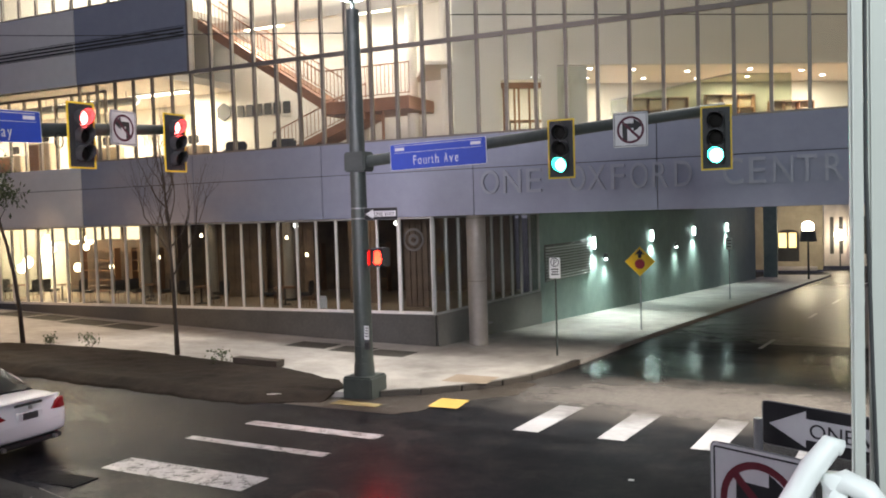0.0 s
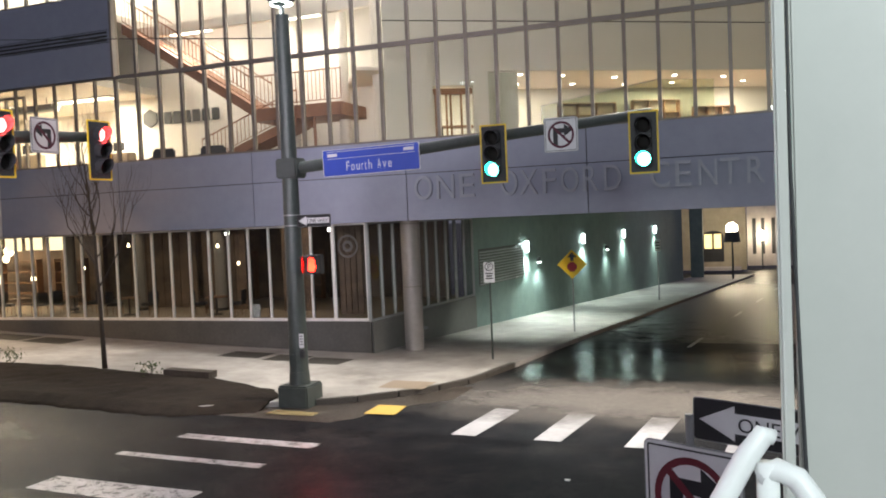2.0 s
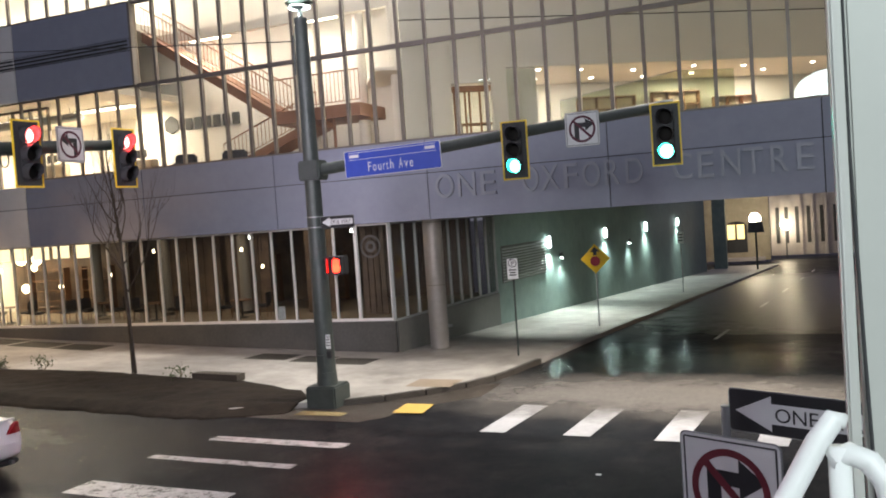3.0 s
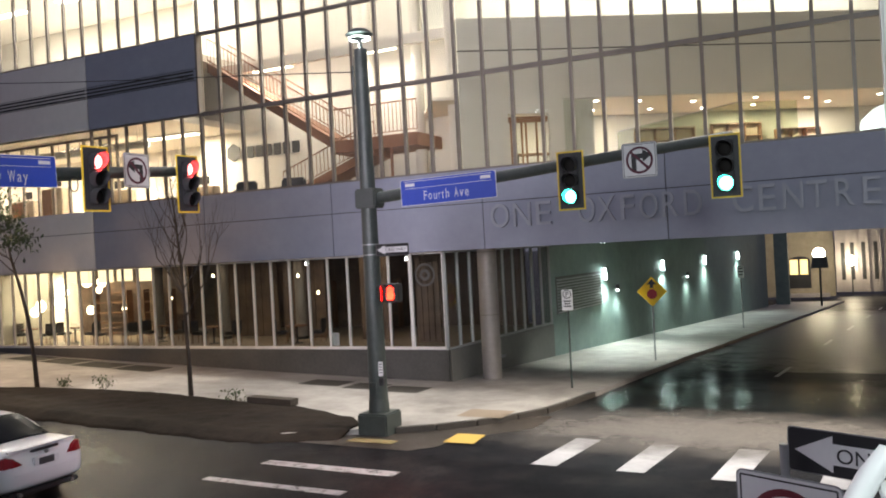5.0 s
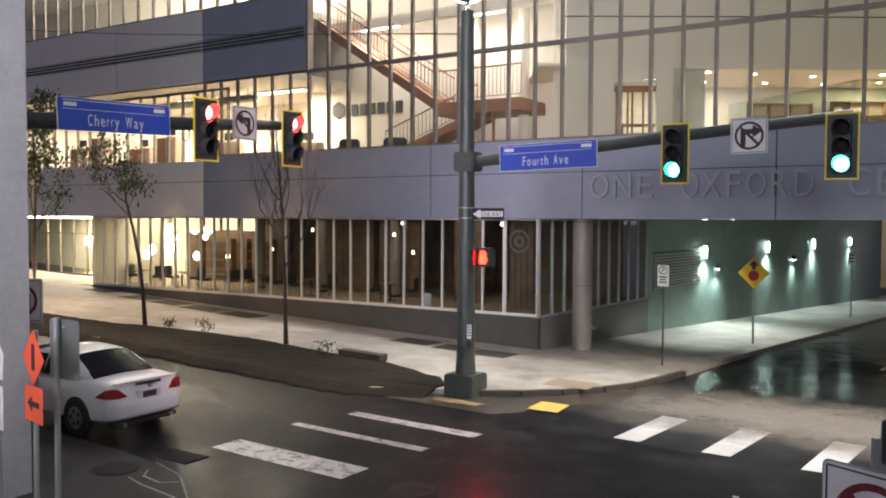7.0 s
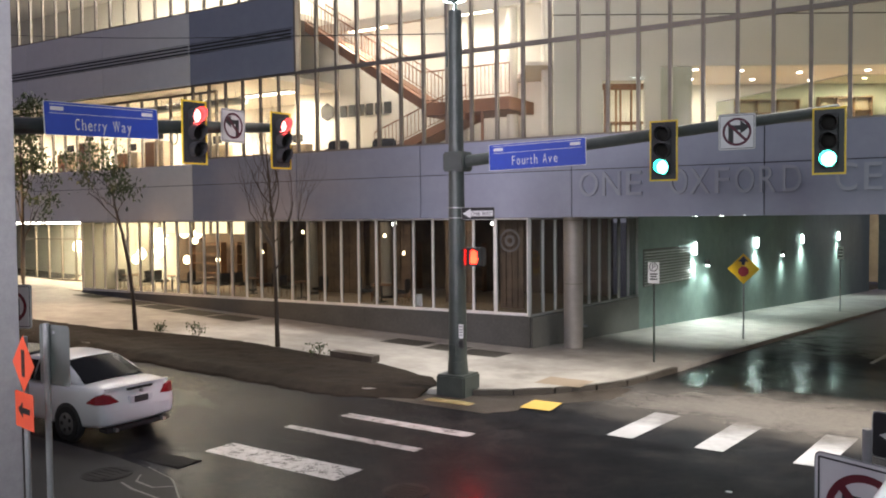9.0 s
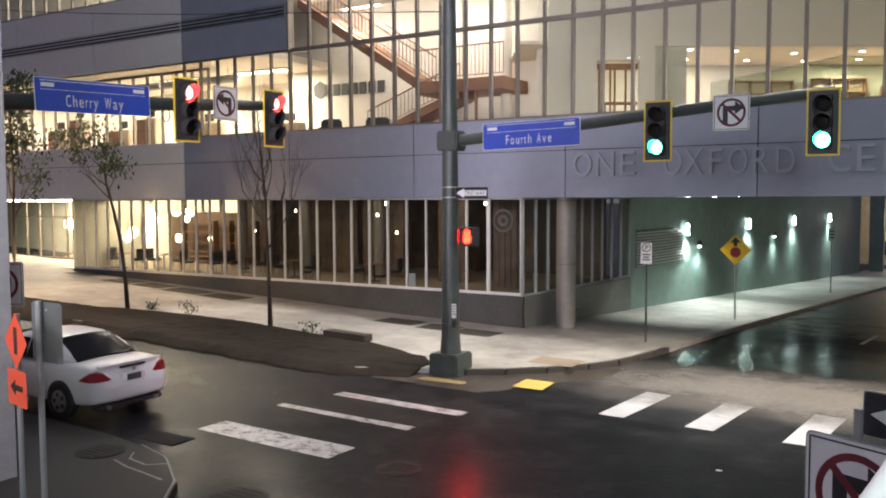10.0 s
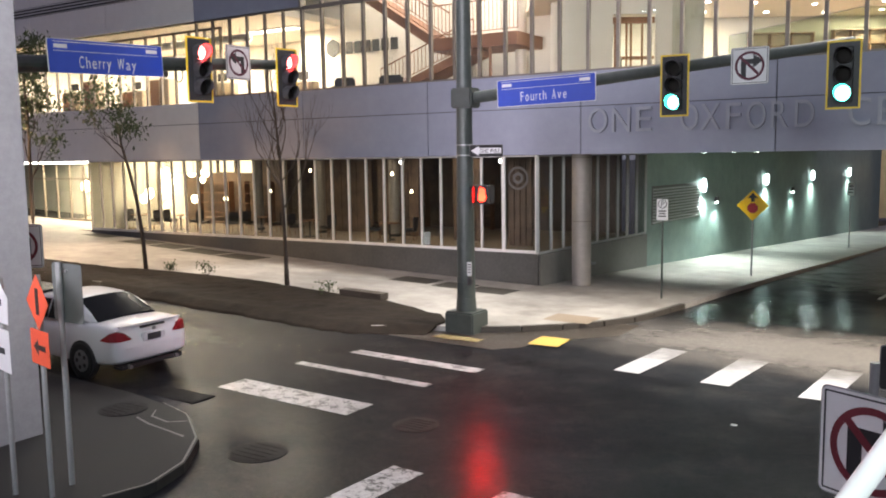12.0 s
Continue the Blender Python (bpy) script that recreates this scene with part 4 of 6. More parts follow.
def signal_head(m, lit, label):
    """Three sections on a backplate with a yellow border; the face looks along -y."""
    s = root("traffic_signal", m, label, "traffic light", "traffic signals")
    part("housing", box(-0.17, 0.17, -0.02, 0.16, -0.54, 0.54, 0.02), CHARCOAL, s)
    plate = bmesh.new()
    add_box(plate, -0.28, 0.28, 0.0, 0.01, -0.63, 0.63)
    part("backplate", plate, CHARCOAL, s)
    for x0, x1, z0, z1 in ((-0.31, -0.275, -0.66, 0.66), (0.275, 0.31, -0.66, 0.66), (-0.275, 0.275, 0.625, 0.66), (-0.275, 0.275, -0.66, -0.625)):
        part("border", box(x0, x1, -0.006, 0.012, z0, z1), BACKPLATE_YELLOW, s)
    for z, tag in ((0.355, "red"), (0.0, "amber"), (-0.355, "green")):
        lens = bmesh.new()
        bmesh.ops.create_uvsphere(lens, u_segments=20, v_segments=10, radius=0.15)
        for v in lens.verts:
            v.co = Vector((v.co.x, v.co.y * 0.25 - 0.02, v.co.z + z))
        on = tag == lit
        part("lens", lens, (RED_GLOW if lit == "red" else GREEN_GLOW) if on else LENS_OFF, s, f"lit {tag} lens" if on else "", smooth=True)
        v = part("visor", visor(0.165, 0.27), CHARCOAL, s)
        v.location = (0, -0.02, z)
        if on:
            colour = (1.0, 0.012, 0.014) if lit == "red" else (0.006, 1.0, 0.60)
            lamp("signal_light", "AREA", 18, colour, m @ pose(0, -0.10, z, -90, 0, 0), 0.26).data.shape = "DISK"
    part("hanger", box(-0.04, 0.04, 0.14, 0.34, -0.06, 0.06, 0.01), CHARCOAL, s)
    return s


def bent_tube(points, radii, seg=16):
    """A tube swept along points."""
    bm = bmesh.new()
    rows = []
    for i, p in enumerate(points):
        a, b = Vector(points[max(0, i - 1)]), Vector(points[min(len(points) - 1, i + 1)])
        q = (b - a).to_track_quat("Z", "Y")
        rows.append([bm.verts.new(Vector(p) + q @ Vector((radii[i] * math.cos(2 * math.pi * k / seg), radii[i] * math.sin(2 * math.pi * k / seg), 0))) for k in range(seg)])
    for r, s in zip(rows, rows[1:]):
        for k in range(seg):
            bm.faces.new((r[k], r[(k + 1) % seg], s[(k + 1) % seg], s[k]))
    bm.faces.new(rows[0][::-1])
    bm.faces.new(rows[-1])
    bmesh.ops.recalc_face_normals(bm, faces=bm.faces)
    return bm


# ---- corner signal pole ----
PX, PY = -10.92, 18.55
pole = root("signal_pole", pose(PX, PY, 0.0), "tall dark green-grey steel signal pole on a concrete base", "signal pole")
part("base", box(-0.42, 0.42, -0.42, 0.42, -0.22, 0.42, 0.04), STEEL_DARK, pole)
part("collar", tube((0, 0, 0.42), (0, 0, 0.75), 0.27, 0.25, 24), STEEL_DARK, pole)
part("shaft", tube((0, 0, 0.4), (0, 0, 9.70), 0.245, 0.165, 28), STEEL_DARK, pole)
part("cap", tube((0, 0, 9.70), (0, 0, 9.94), 0.07, 0.05, 16), STEEL_DARK, pole)
for z in (4.42, 4.68):
    part("strap", tube((0, 0, z), (0, 0, z + 0.03), 0.222, seg=24), GALV, pole)
arm_pts = [(0.1, 0.0, 5.86), (1.2, -0.02, 5.94), (3.6, -0.04, 6.12), (6.2, -0.05, 6.33), (8.95, -0.05, 6.53)]
part("mast_arm", bent_tube(arm_pts, [0.150, 0.145, 0.135, 0.125, 0.112]), STEEL_DARK, pole)
part("arm_clamp", box(-0.26, 0.34, -0.26, 0.26, 5.62, 6.12, 0.04), STEEL_DARK, pole)
part("conduit", tube((-0.22, -0.06, 8.3), (-0.22, -0.06, 9.3), 0.025, seg=8), STEEL_DARK, pole)
part("access_plate", box(-0.10, 0.10, -0.275, -0.235, 0.9, 1.2, 0.01), STEEL_DARK, pole)
lum = part("luminaire", bent_tube([(0, 0, 9.92), (0, -0.02, 10.0), (0, -0.02, 10.08), (0, -0.02, 10.2)], [0.08, 0.30, 0.36, 0.22], 24), STEEL_DARK, pole)
part("lens", tube((0, -0.02, 9.96), (0, -0.02, 9.99), 0.27, seg=24), LAMP_GLOW, lum)

signal_head(pose(-5.44, 18.18, 5.86), "green", "black three-lens traffic signal showing green on the mast arm")
signal_head(pose(-2.13, 18.18, 5.89), "green", "black three-lens traffic signal showing green at the arm tip")
street_sign(pose(-8.55, 18.28, 5.93, 0, -1.2, 0), 2.52, 0.62, "Fourth Ave", "blue street name sign with white lettering on the arm")
no_turn_sign(pose(-3.92, 18.30, 6.19), 0.74, "white no-right-turn sign on the signal arm", red=SIGN_RED_BACKLIT)
one_way_sign(pose(-10.15, 18.28, 4.54), 0.93, 0.29, "small black and white one-way sign strapped to the pole")
ped = root("pedestrian_signal", pose(-10.28, 18.40, 3.45), "black pedestrian signal box with a lit orange hand", "pedestrian signal")
part("housing", box(-0.22, 0.22, -0.10, 0.16, -0.24, 0.24, 0.03), CHARCOAL, ped)
part("hood", add_box(add_box(add_box(bmesh.new(), -0.22, 0.22, -0.24, -0.10, 0.21, 0.235), -0.22, -0.195, -0.24, -0.10, -0.2, 0.21), 0.195, 0.22, -0.24, -0.10, -0.2, 0.21), CHARCOAL, ped)
hand = bmesh.new()
add_box(hand, -0.075, 0.065, -0.108, -0.102, -0.13, 0.03, 0.02)
for i, (hx, hz) in enumerate(((-0.07, 0.11), (-0.033, 0.14), (0.004, 0.13), (0.041, 0.10))):
    add_box(hand, hx, hx + 0.026, -0.108, -0.102, 0.02, hz)
add_box(hand, 0.06, 0.11, -0.108, -0.102, -0.06, -0.02)
bmesh.ops.scale(hand, vec=(1.3, 1.0, 1.3), verts=hand.verts)
part("palm_symbol", hand, HAND_GLOW, ped, "lit orange stop symbol")
part("arm", tube((-0.50, 0.08, 0.16), (-0.2, 0.06, 0.16), 0.03, seg=10), CHARCOAL, ped)
lamp("pedestrian_light", "AREA", 75, (1.0, 0.0012, 0.0004), pose(-10.28, 18.24, 3.45, -90), 0.3)
btn = root("push_button", pose(-10.66, 18.27, 1.55), "white crossing notice above a dark push button", "push button")
part("notice", rounded_plate(0.13, 0.36, 0.01, 0.02), SIGN_WHITE, btn)
part("button_box", box(-0.05, 0.09, -0.05, 0.06, -0.42, -0.22, 0.02), CHARCOAL, btn)
for i in range(4):
    part("text_bar", box(-0.045, 0.045, -0.003, 0.0, 0.11 - i * 0.07, 0.13 - i * 0.07), SIGN_BLACK, btn)

# ---- signal arm over the front street ----
QX, QY = -13.95, 7.95
pole2 = root("signal_pole", pose(QX, QY, 0.0), "dark steel signal pole with a mast arm over the front street", "signal pole")
part("base", box(-0.4, 0.4, -0.28, 0.4, -0.02, 0.42, 0.04), STEEL_DARK, pole2)
part("shaft", tube((0, 0, 0.4), (0, 0, 9.0), 0.24, 0.165, 24), STEEL_DARK, pole2)
part("mast_arm", bent_tube([(0.0, 0.1, 6.06), (0.05, 1.4, 6.18), (0.12, 3.6, 6.34), (0.15, 5.6, 6.5), (0.15, 6.9, 6.60)], [0.155, 0.15, 0.14, 0.125, 0.11]), STEEL_DARK, pole2)
part("arm_clamp", box(-0.3, 0.3, -0.2, 0.34, 5.84, 6.34, 0.04), STEEL_DARK, pole2)
street_sign(pose(-13.68, 10.2, 6.32, 0, -2.2, 90), 2.45, 0.58, "Cherry Way", "blue street name sign with white lettering beside the signals")
signal_head(pose(-13.50, 12.22, 6.26, 0, 0, 84), "red", "black three-lens traffic signal showing red")
signal_head(pose(-13.50, 14.84, 6.28, 0, 0, 84), "red", "black three-lens traffic signal showing red")
no_turn_sign(pose(-13.66, 13.48, 6.52, 0, 0, 90), 0.72, "white no-left-turn sign between two red signals", flip=-1, red=SIGN_RED_BACKLIT)

# ---- signs along the side street ----
def sign_post(m, height, r, label, parts_mat=None):
    p = root("sign_post", m, label, "sign post", "sign posts")
    part("tube", tube((0, 0, -0.1), (0, 0, height), r, seg=12), parts_mat or GALV, p)
    return p


def ground_at(x, y):
    return road_z(x, y) + 0.15


nx, ny = -7.97, 25.62
sign_post(pose(nx, ny, ground_at(nx, ny)), 3.14, 0.032, "thin dark sign post at the kerb", STEEL_DARK)
np1 = root("parking_sign", pose(nx, ny - 0.04, ground_at(nx, ny) + 2.80), "white no-parking sign with a crossed letter", "traffic sign")
part("plate", rounded_plate(0.36, 0.66, 0.004, 0.03), SIGN_WHITE, np1)
write("P", 0.17, -0.055, 0.10, -0.005, SIGN_BLACK, np1)
part("ring", ring(0.115, 0.14), SIGN_BLACK, np1).location = (0, 0, 0.18)
for i, w in enumerate((0.24, 0.2, 0.24)):
    part("text_bar", box(-w / 2, w / 2, -0.003, 0, -0.06 - i * 0.08, -0.02 - i * 0.08), SIGN_BLACK, np1)
yx, yy = -6.97, 33.77
sign_post(pose(yx, yy, ground_at(yx, yy)), 3.3, 0.035, "galvanised post carrying a warning sign")
yel = root("stop_ahead_sign", pose(yx, yy - 0.05, ground_at(yx, yy) + 2.76), "yellow diamond warning sign with a red stop symbol", "traffic sign")
half = 0.60
part("plate", flat_shape([(0, half), (-half, 0), (0, -half), (half, 0)], 0.0, 0.005), SIGN_YELLOW, yel)
part("octagon", flat_shape([(0.21 * math.cos(radians(22.5 + 45 * i)), -0.10 + 0.21 * math.sin(radians(22.5 + 45 * i))) for i in range(8)], -0.006), SIGN_RED, yel)
part("arrow", flat_shape([(0, 0.50), (-0.20, 0.28), (-0.07, 0.28), (-0.07, 0.14), (0.07, 0.14), (0.07, 0.28), (0.20, 0.28)], -0.006), SIGN_BLACK, yel)
tx, ty = -5.65, 53.5
sign_post(pose(tx, ty, ground_at(tx, ty)), 3.75, 0.04, "galvanised post with a small white sign")
np2 = root("parking_sign", pose(tx, ty - 0.05, ground_at(tx, ty) + 3.40), "small white parking sign on a post", "traffic sign")
part("plate", rounded_plate(0.36, 0.72, 0.004, 0.03), SIGN_WHITE, np2)
for i in range(3):
    part("text_bar", box(-0.12, 0.12, -0.003, 0, 0.15 - i * 0.18, 0.22 - i * 0.18), SIGN_BLACK, np2)

# ---- building name in raised letters ----
nm = root("building_name", pose(-10.42, FACE_Y - 0.02, 5.10), "raised grey metal letters of the building name", "lettering")
for wtext, x0, x1 in (("ONE", 0.0, 2.25), ("OXFORD", 2.95, 6.80), ("CENTRE", 7.55, 11.55)):
    step = (x1 - x0) / len(wtext)
    for i, ch in enumerate(wtext):
        wid = step * (0.80 if ch not in "OXDNC" else 0.88)
        write(ch, 0.80, x0 + i * step, 0.0, -0.05, LETTER, nm, wid, 0.05, "letter")

# ---- planting strip, grates, markings ----
def on_ground(x, y, lift):
    return road_z(x, y) + 0.15 + lift


BED_BACK = [(-52, 18.0), (-35, 18.6), (-27, 19.2), (-25, 19.8), (-22.6, 20.4), (-20, 20.6), (-17, 20.4), (-15, 20.4), (-13.6, 19.9), (-12.2, 19.4), (-11.5, 18.5)]


def bed_rows():
    """Rough soil from the gutter over the kerb to the ragged edge of the pavement."""
    bm = bmesh.new()
    rows = []
    for x in steps(-52, -11.55, 240):
        back = float(np.interp(x, [p[0] for p in BED_BACK], [p[1] for p in BED_BACK])) + 0.20 * noise.noise((x * 0.9, 3.0, 0)) + 0.10 * noise.noise((x * 3.1, 5.0, 0))
        fore = 16.55 + 0.46 * max(0.0, x + 13.4) + 0.22 * noise.noise((x * 1.3, 8.0, 0)) + 0.10 * noise.noise((x * 4.3, 9.0, 0))
        row = []
        for k in range(23):
            v = k / 22
            y = fore + (back - fore) * v
            rise = min(1.0, v * (back - fore) / 0.55)
            lump = 0.10 * abs(noise.noise((x * 0.7, y * 0.7, 0))) + 0.07 * abs(noise.noise((x * 1.9, y * 1.9, 2.0))) + 0.09 * noise.noise((x * 3.6, y * 3.6, 4.0))
            row.append(bm.verts.new((x, y, road_z(x, y) + 0.004 + rise * (0.166 + 0.45 * lump * (1 if k < 21 else 0)))))
        rows.append(row)
    for r, s in zip(rows, rows[1:]):
        for k in range(22):
            bm.faces.new((r[k], s[k], s[k + 1], r[k + 1]))
    return extrude_down(bm, 0.10)


bed = part("planting_bed", bed_rows(), SOIL, smooth=True)
tagged(bed, "dark bare planting bed along the kerb", "planting bed", kind="stuff")
GRATE = surface("dark_tree_grate", (0.03, 0.028, 0.025), (0.07, 0.065, 0.055), 10, (0.5, 0.75), 0.0, 0.3, spec=0.2)
for x0, x1, y0, y1 in ((-17.2, -15.6, 23.8, 25.0), (-15.3, -14.0, 23.6, 24.8), (-13.9, -12.4, 23.4, 24.6), (-28.6, -26.4, 24.1, 25.4), (-26.2, -24.2, 24.0, 25.3),
                       (-32.9, -31.0, 24.4, 25.7), (-30.8, -28.9, 24.3, 25.6), (-36.3, -34.4, 24.9, 25.9)):
    g = part("pavement_grate", sheet(steps(x0, x1, 4), steps(y0, y1, 3), lambda x, y: on_ground(x, y, 0.006)), GRATE)
    tagged(g, "dark metal ventilation grate set in the pavement", "grate", "pavement grates")
kb = part("kerb_block", extrude_down(sheet(steps(-16.5, -14.9, 3), steps(20.2, 20.6, 2), lambda x, y: on_ground(x, y, 0.20)), 0.24), APRON)
tagged(kb, "low dark stone edging block beside the planting bed", "edging block")
PAINT = surface("worn_white_road_paint", (0.24, 0.24, 0.25), (0.54, 0.54, 0.56), 6, (0.25, 0.5), 0, 0.2)
PADS_DULL = surface("dull_yellow_tactile_pad", (0.16, 0.13, 0.06), (0.30, 0.24, 0.09), 8, (0.5, 0.7), 0, 0.5, fine=90)
PADS = surface("yellow_tactile_pad", (0.52, 0.34, 0.06), (0.70, 0.47, 0.10), 8, (0.5, 0.7), 0, 0.5, fine=90)


def worn_paint():
    """White paint flaked away in patches, letting the asphalt through."""
    m, n, l, b = material("flaked_white_road_paint")
    t = noise_node(n, l, 4.6, 8, 0.8)
    c = ramp(n, l, t.outputs[0], [(0.43, (0.02, 0.02, 0.02)), (0.465, (0.38, 0.38, 0.40)), (0.66, (0.60, 0.60, 0.62))])
    l.new(c.outputs[0], b.inputs["Base Color"])
    b.inputs["Roughness"].default_value = 0.35
    return m


PAINT_OLD = worn_paint()


def marking(pts, mat, label, lift=0.006, group="road markings"):
    bm = bmesh.new()
    (a, b, c, d) = [Vector(p) for p in pts]
    rows = []
    for i in range(9):
        u = i / 8
        p, q = a.lerp(d, u), b.lerp(c, u)
        rows.append([bm.verts.new((v.x, v.y, road_z(v.x, v.y) + lift)) for v in (p.lerp(q, k / 3) for k in range(4))])
    for r, s in zip(rows, rows[1:]):
        for k in range(3):
            bm.faces.new((r[k], r[k + 1], s[k + 1], s[k]))
    ob = part("road_marking", bm, mat)
    bmesh_up(ob)
    return tagged(ob, label, "road marking", group)


def bmesh_up(ob):
    me = ob.data
    if me.polygons and me.polygons[0].normal.z < 0:
        me.flip_normals()


for x, near in ((-6.2, 16.66), (-4.36, 16.6), (-2.5, 16.45), (-0.64, 16.4)):
    marking([(x, near), (x + 0.57, near - 0.02), (x + 0.87, near + 2.5), (x + 0.25, near + 2.6)], PAINT, "bright white crosswalk bar on wet asphalt")
for x in (-7.2, -5.35, -3.5):
    marking([(x, 7.6), (x + 0.55, 7.6), (x + 0.72, 9.72), (x + 0.17, 9.75)], PAINT_OLD, "worn white crosswalk bar on wet asphalt")
for y0, y1, x0, x1 in ((11.35, 12.08, -12.45, -9.15), (13.56, 13.80, -12.42, -8.95), (15.02, 15.36, -12.0, -8.62)):
    marking([(x0, y0), (x1, y0 - 0.06), (x1 + 0.03, y1 - 0.02), (x0 + 0.03, y1)], PAINT_OLD, "flaked white crosswalk bar on wet asphalt")
for s0, s1 in ((30.4, 33.4), (43.0, 46.0), (53.3, 57.0), (66.0, 70.0), (78, 82)):
    marking([(side_x(s0, 9.63), s0), (side_x(s0, 9.77), s0), (side_x(s1, 9.77), s1), (side_x(s1, 9.63), s1)], PAINT, "white dashed lane line")
for pts, lab in (([(-11.25, 17.36), (-9.97, 17.42), (-9.97, 17.78), (-11.22, 17.80)], "dull yellow tactile pad at the kerb ramp"),
                 ([(-8.86, 17.95), (-8.08, 17.98), (-8.16, 18.92), (-8.92, 18.92)], "bright yellow tactile pad at the kerb ramp")):
    marking(pts, PADS_DULL if "dull" in lab else PADS, lab, 0.03, "tactile pads")
hatch = part("pavement_hatch", sheet([-9.6, -9.0, -8.3], [20.35, 20.9, 21.4], lambda x, y: on_ground(x, y, 0.006)), surface("rusty_hatch", (0.22, 0.17, 0.12), (0.33, 0.27, 0.20), 6, (0.5, 0.7), 0.2, 0.2))
tagged(hatch, "rusty steel utility hatch in the corner pavement", "hatch")

IRON = surface("dark_cast_iron", (0.007, 0.007, 0.007), (0.020, 0.018, 0.017), 12, (0.5, 0.7), 0.0, 0.3, spec=0.12)


def manhole(x, y, r, lift, label):
    z = road_z(x, y) + lift
    mh = root("manhole_cover", pose(x, y, z), label, "manhole", "manhole covers")
    part("ring", tube((0, 0, -0.02), (0, 0, 0.006), r, seg=32), IRON, mh)
    part("lid", tube((0, 0, -0.02), (0, 0, 0.010), r * 0.86, seg=32), IRON, mh)
    for k in range(5):
        part("rib", box(-r * 0.6, r * 0.6, -0.012 + (k - 2) * r * 0.28, 0.012 + (k - 2) * r * 0.28, 0.008, 0.016), IRON, mh)


manhole(-12.43, 9.15, 0.42, 0.152, "dark iron manhole cover in the near pavement")
manhole(-9.2, 9.15, 0.48, 0.0, "dark iron manhole cover in the roadway")
manhole(-7.8, 11.5, 0.40, 0.0, "dark iron manhole cover in the roadway")

# near-left corner pavement and its concrete building
NEAR_EDGE = [(6.0, -9.6), (7.2, -9.25), (8.0, -9.5), (8.83, -10.15), (9.57, -11.2), (9.8, -12.1), (9.88, -13.2)]


def near_edge(y):
    return float(np.interp(y, [e[0] for e in NEAR_EDGE], [e[1] for e in NEAR_EDGE]))


def near_xs(y):
    return steps(-60, -20, 8) + steps(-18, near_edge(y), 8)


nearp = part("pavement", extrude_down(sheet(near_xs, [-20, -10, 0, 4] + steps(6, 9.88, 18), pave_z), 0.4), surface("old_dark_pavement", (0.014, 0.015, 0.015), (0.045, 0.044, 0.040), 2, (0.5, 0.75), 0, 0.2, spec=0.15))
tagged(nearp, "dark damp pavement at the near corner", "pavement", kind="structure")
right_near = part("pavement", extrude_down(sheet(steps(-1.1, 30, 10), [-20, -8, 0, 3, 6, 8.0], pave_z), 0.4), CONCRETE)
tagged(right_near, "concrete pavement below the camera", "pavement", kind="structure")
right_far = part("pavement", extrude_down(sheet(lambda y: [side_x(y, o) for o in (14.6, 16.5, 19, 24)], steps(20.0, 95, 30), pave_z), 0.4), CONCRETE)
tagged(right_far, "concrete pavement across the side street", "pavement", kind="structure")
GARAGE = surface("rough_grey_concrete", (0.24, 0.24, 0.25), (0.36, 0.36, 0.36), 7, (0.6, 0.85), 0, 0.3, fine=35)
gw = part("wall_near_left", box(-22, -12.42, -6.0, 7.64, -0.2, 16.0, 0.02), GARAGE)
tagged(gw, "grey concrete building corner beside the pavement", "wall", kind="structure")

# ---- white sedan ----
CAR_WHITE = surface("white_car_paint", (0.76, 0.76, 0.80), (0.82, 0.82, 0.85), 1.0, (0.16, 0.24), 0.0, 0.0, coarse=0.4)
CAR_GLASS = surface("dark_car_glass", (0.008, 0.009, 0.010), (0.014, 0.015, 0.017), 2, (0.12, 0.2), 0.0, 0.0, spec=0.06)
TYRE = surface("tyre_rubber", (0.012, 0.012, 0.012), (0.028, 0.028, 0.028), 20, (0.7, 0.9), 0, 0.2)
RIM = surface("alloy_rim", (0.36, 0.36, 0.37), (0.50, 0.50, 0.51), 8, (0.25, 0.4), 0.8, 0)
TAIL_RED = surface("red_tail_lens", (0.20, 0.010, 0.014), (0.34, 0.018, 0.022), 6, (0.1, 0.2), 0, 0)
PLATE_DARK = surface("licence_plate", (0.05, 0.05, 0.06), (0.09, 0.09, 0.10), 6, (0.3, 0.5), 0, 0)


def loft(stations, shape, smooth_ends=True):
    """Closed loft along x: each station (x, *args) gives a ring of (y, z) by shape(*args)."""
    bm = bmesh.new()
    rows = [[bm.verts.new((st[0], y, z)) for y, z in shape(*st[1:])] for st in stations]
    for r, s in zip(rows, rows[1:]):
        n = len(r)
        for k in range(n):
            bm.faces.new((r[k], r[(k + 1) % n], s[(k + 1) % n], s[k]))
    bm.faces.new(rows[0][::-1])
    bm.faces.new(rows[-1])
    bmesh.ops.recalc_face_normals(bm, faces=bm.faces)
    return bm


def body_ring(hw, zb, zt, top=0.82, belt=0.55):
    """Half-width, bottom and top: sides swell at the belt and tuck in above and below."""
    h = zt - zb
    side = [(hw * 0.90, zb), (hw * 0.97, zb + 0.12 * h), (hw, zb + belt * h * 0.8), (hw * 0.985, zb + 0.75 * h), (hw * (top + 0.10), zb + 0.93 * h), (hw * top, zt - 0.01 * h), (hw * top * 0.5, zt + 0.012), (0.0, zt + 0.02)]
    return side + [(-y, z) for y, z in side[-2::-1]]


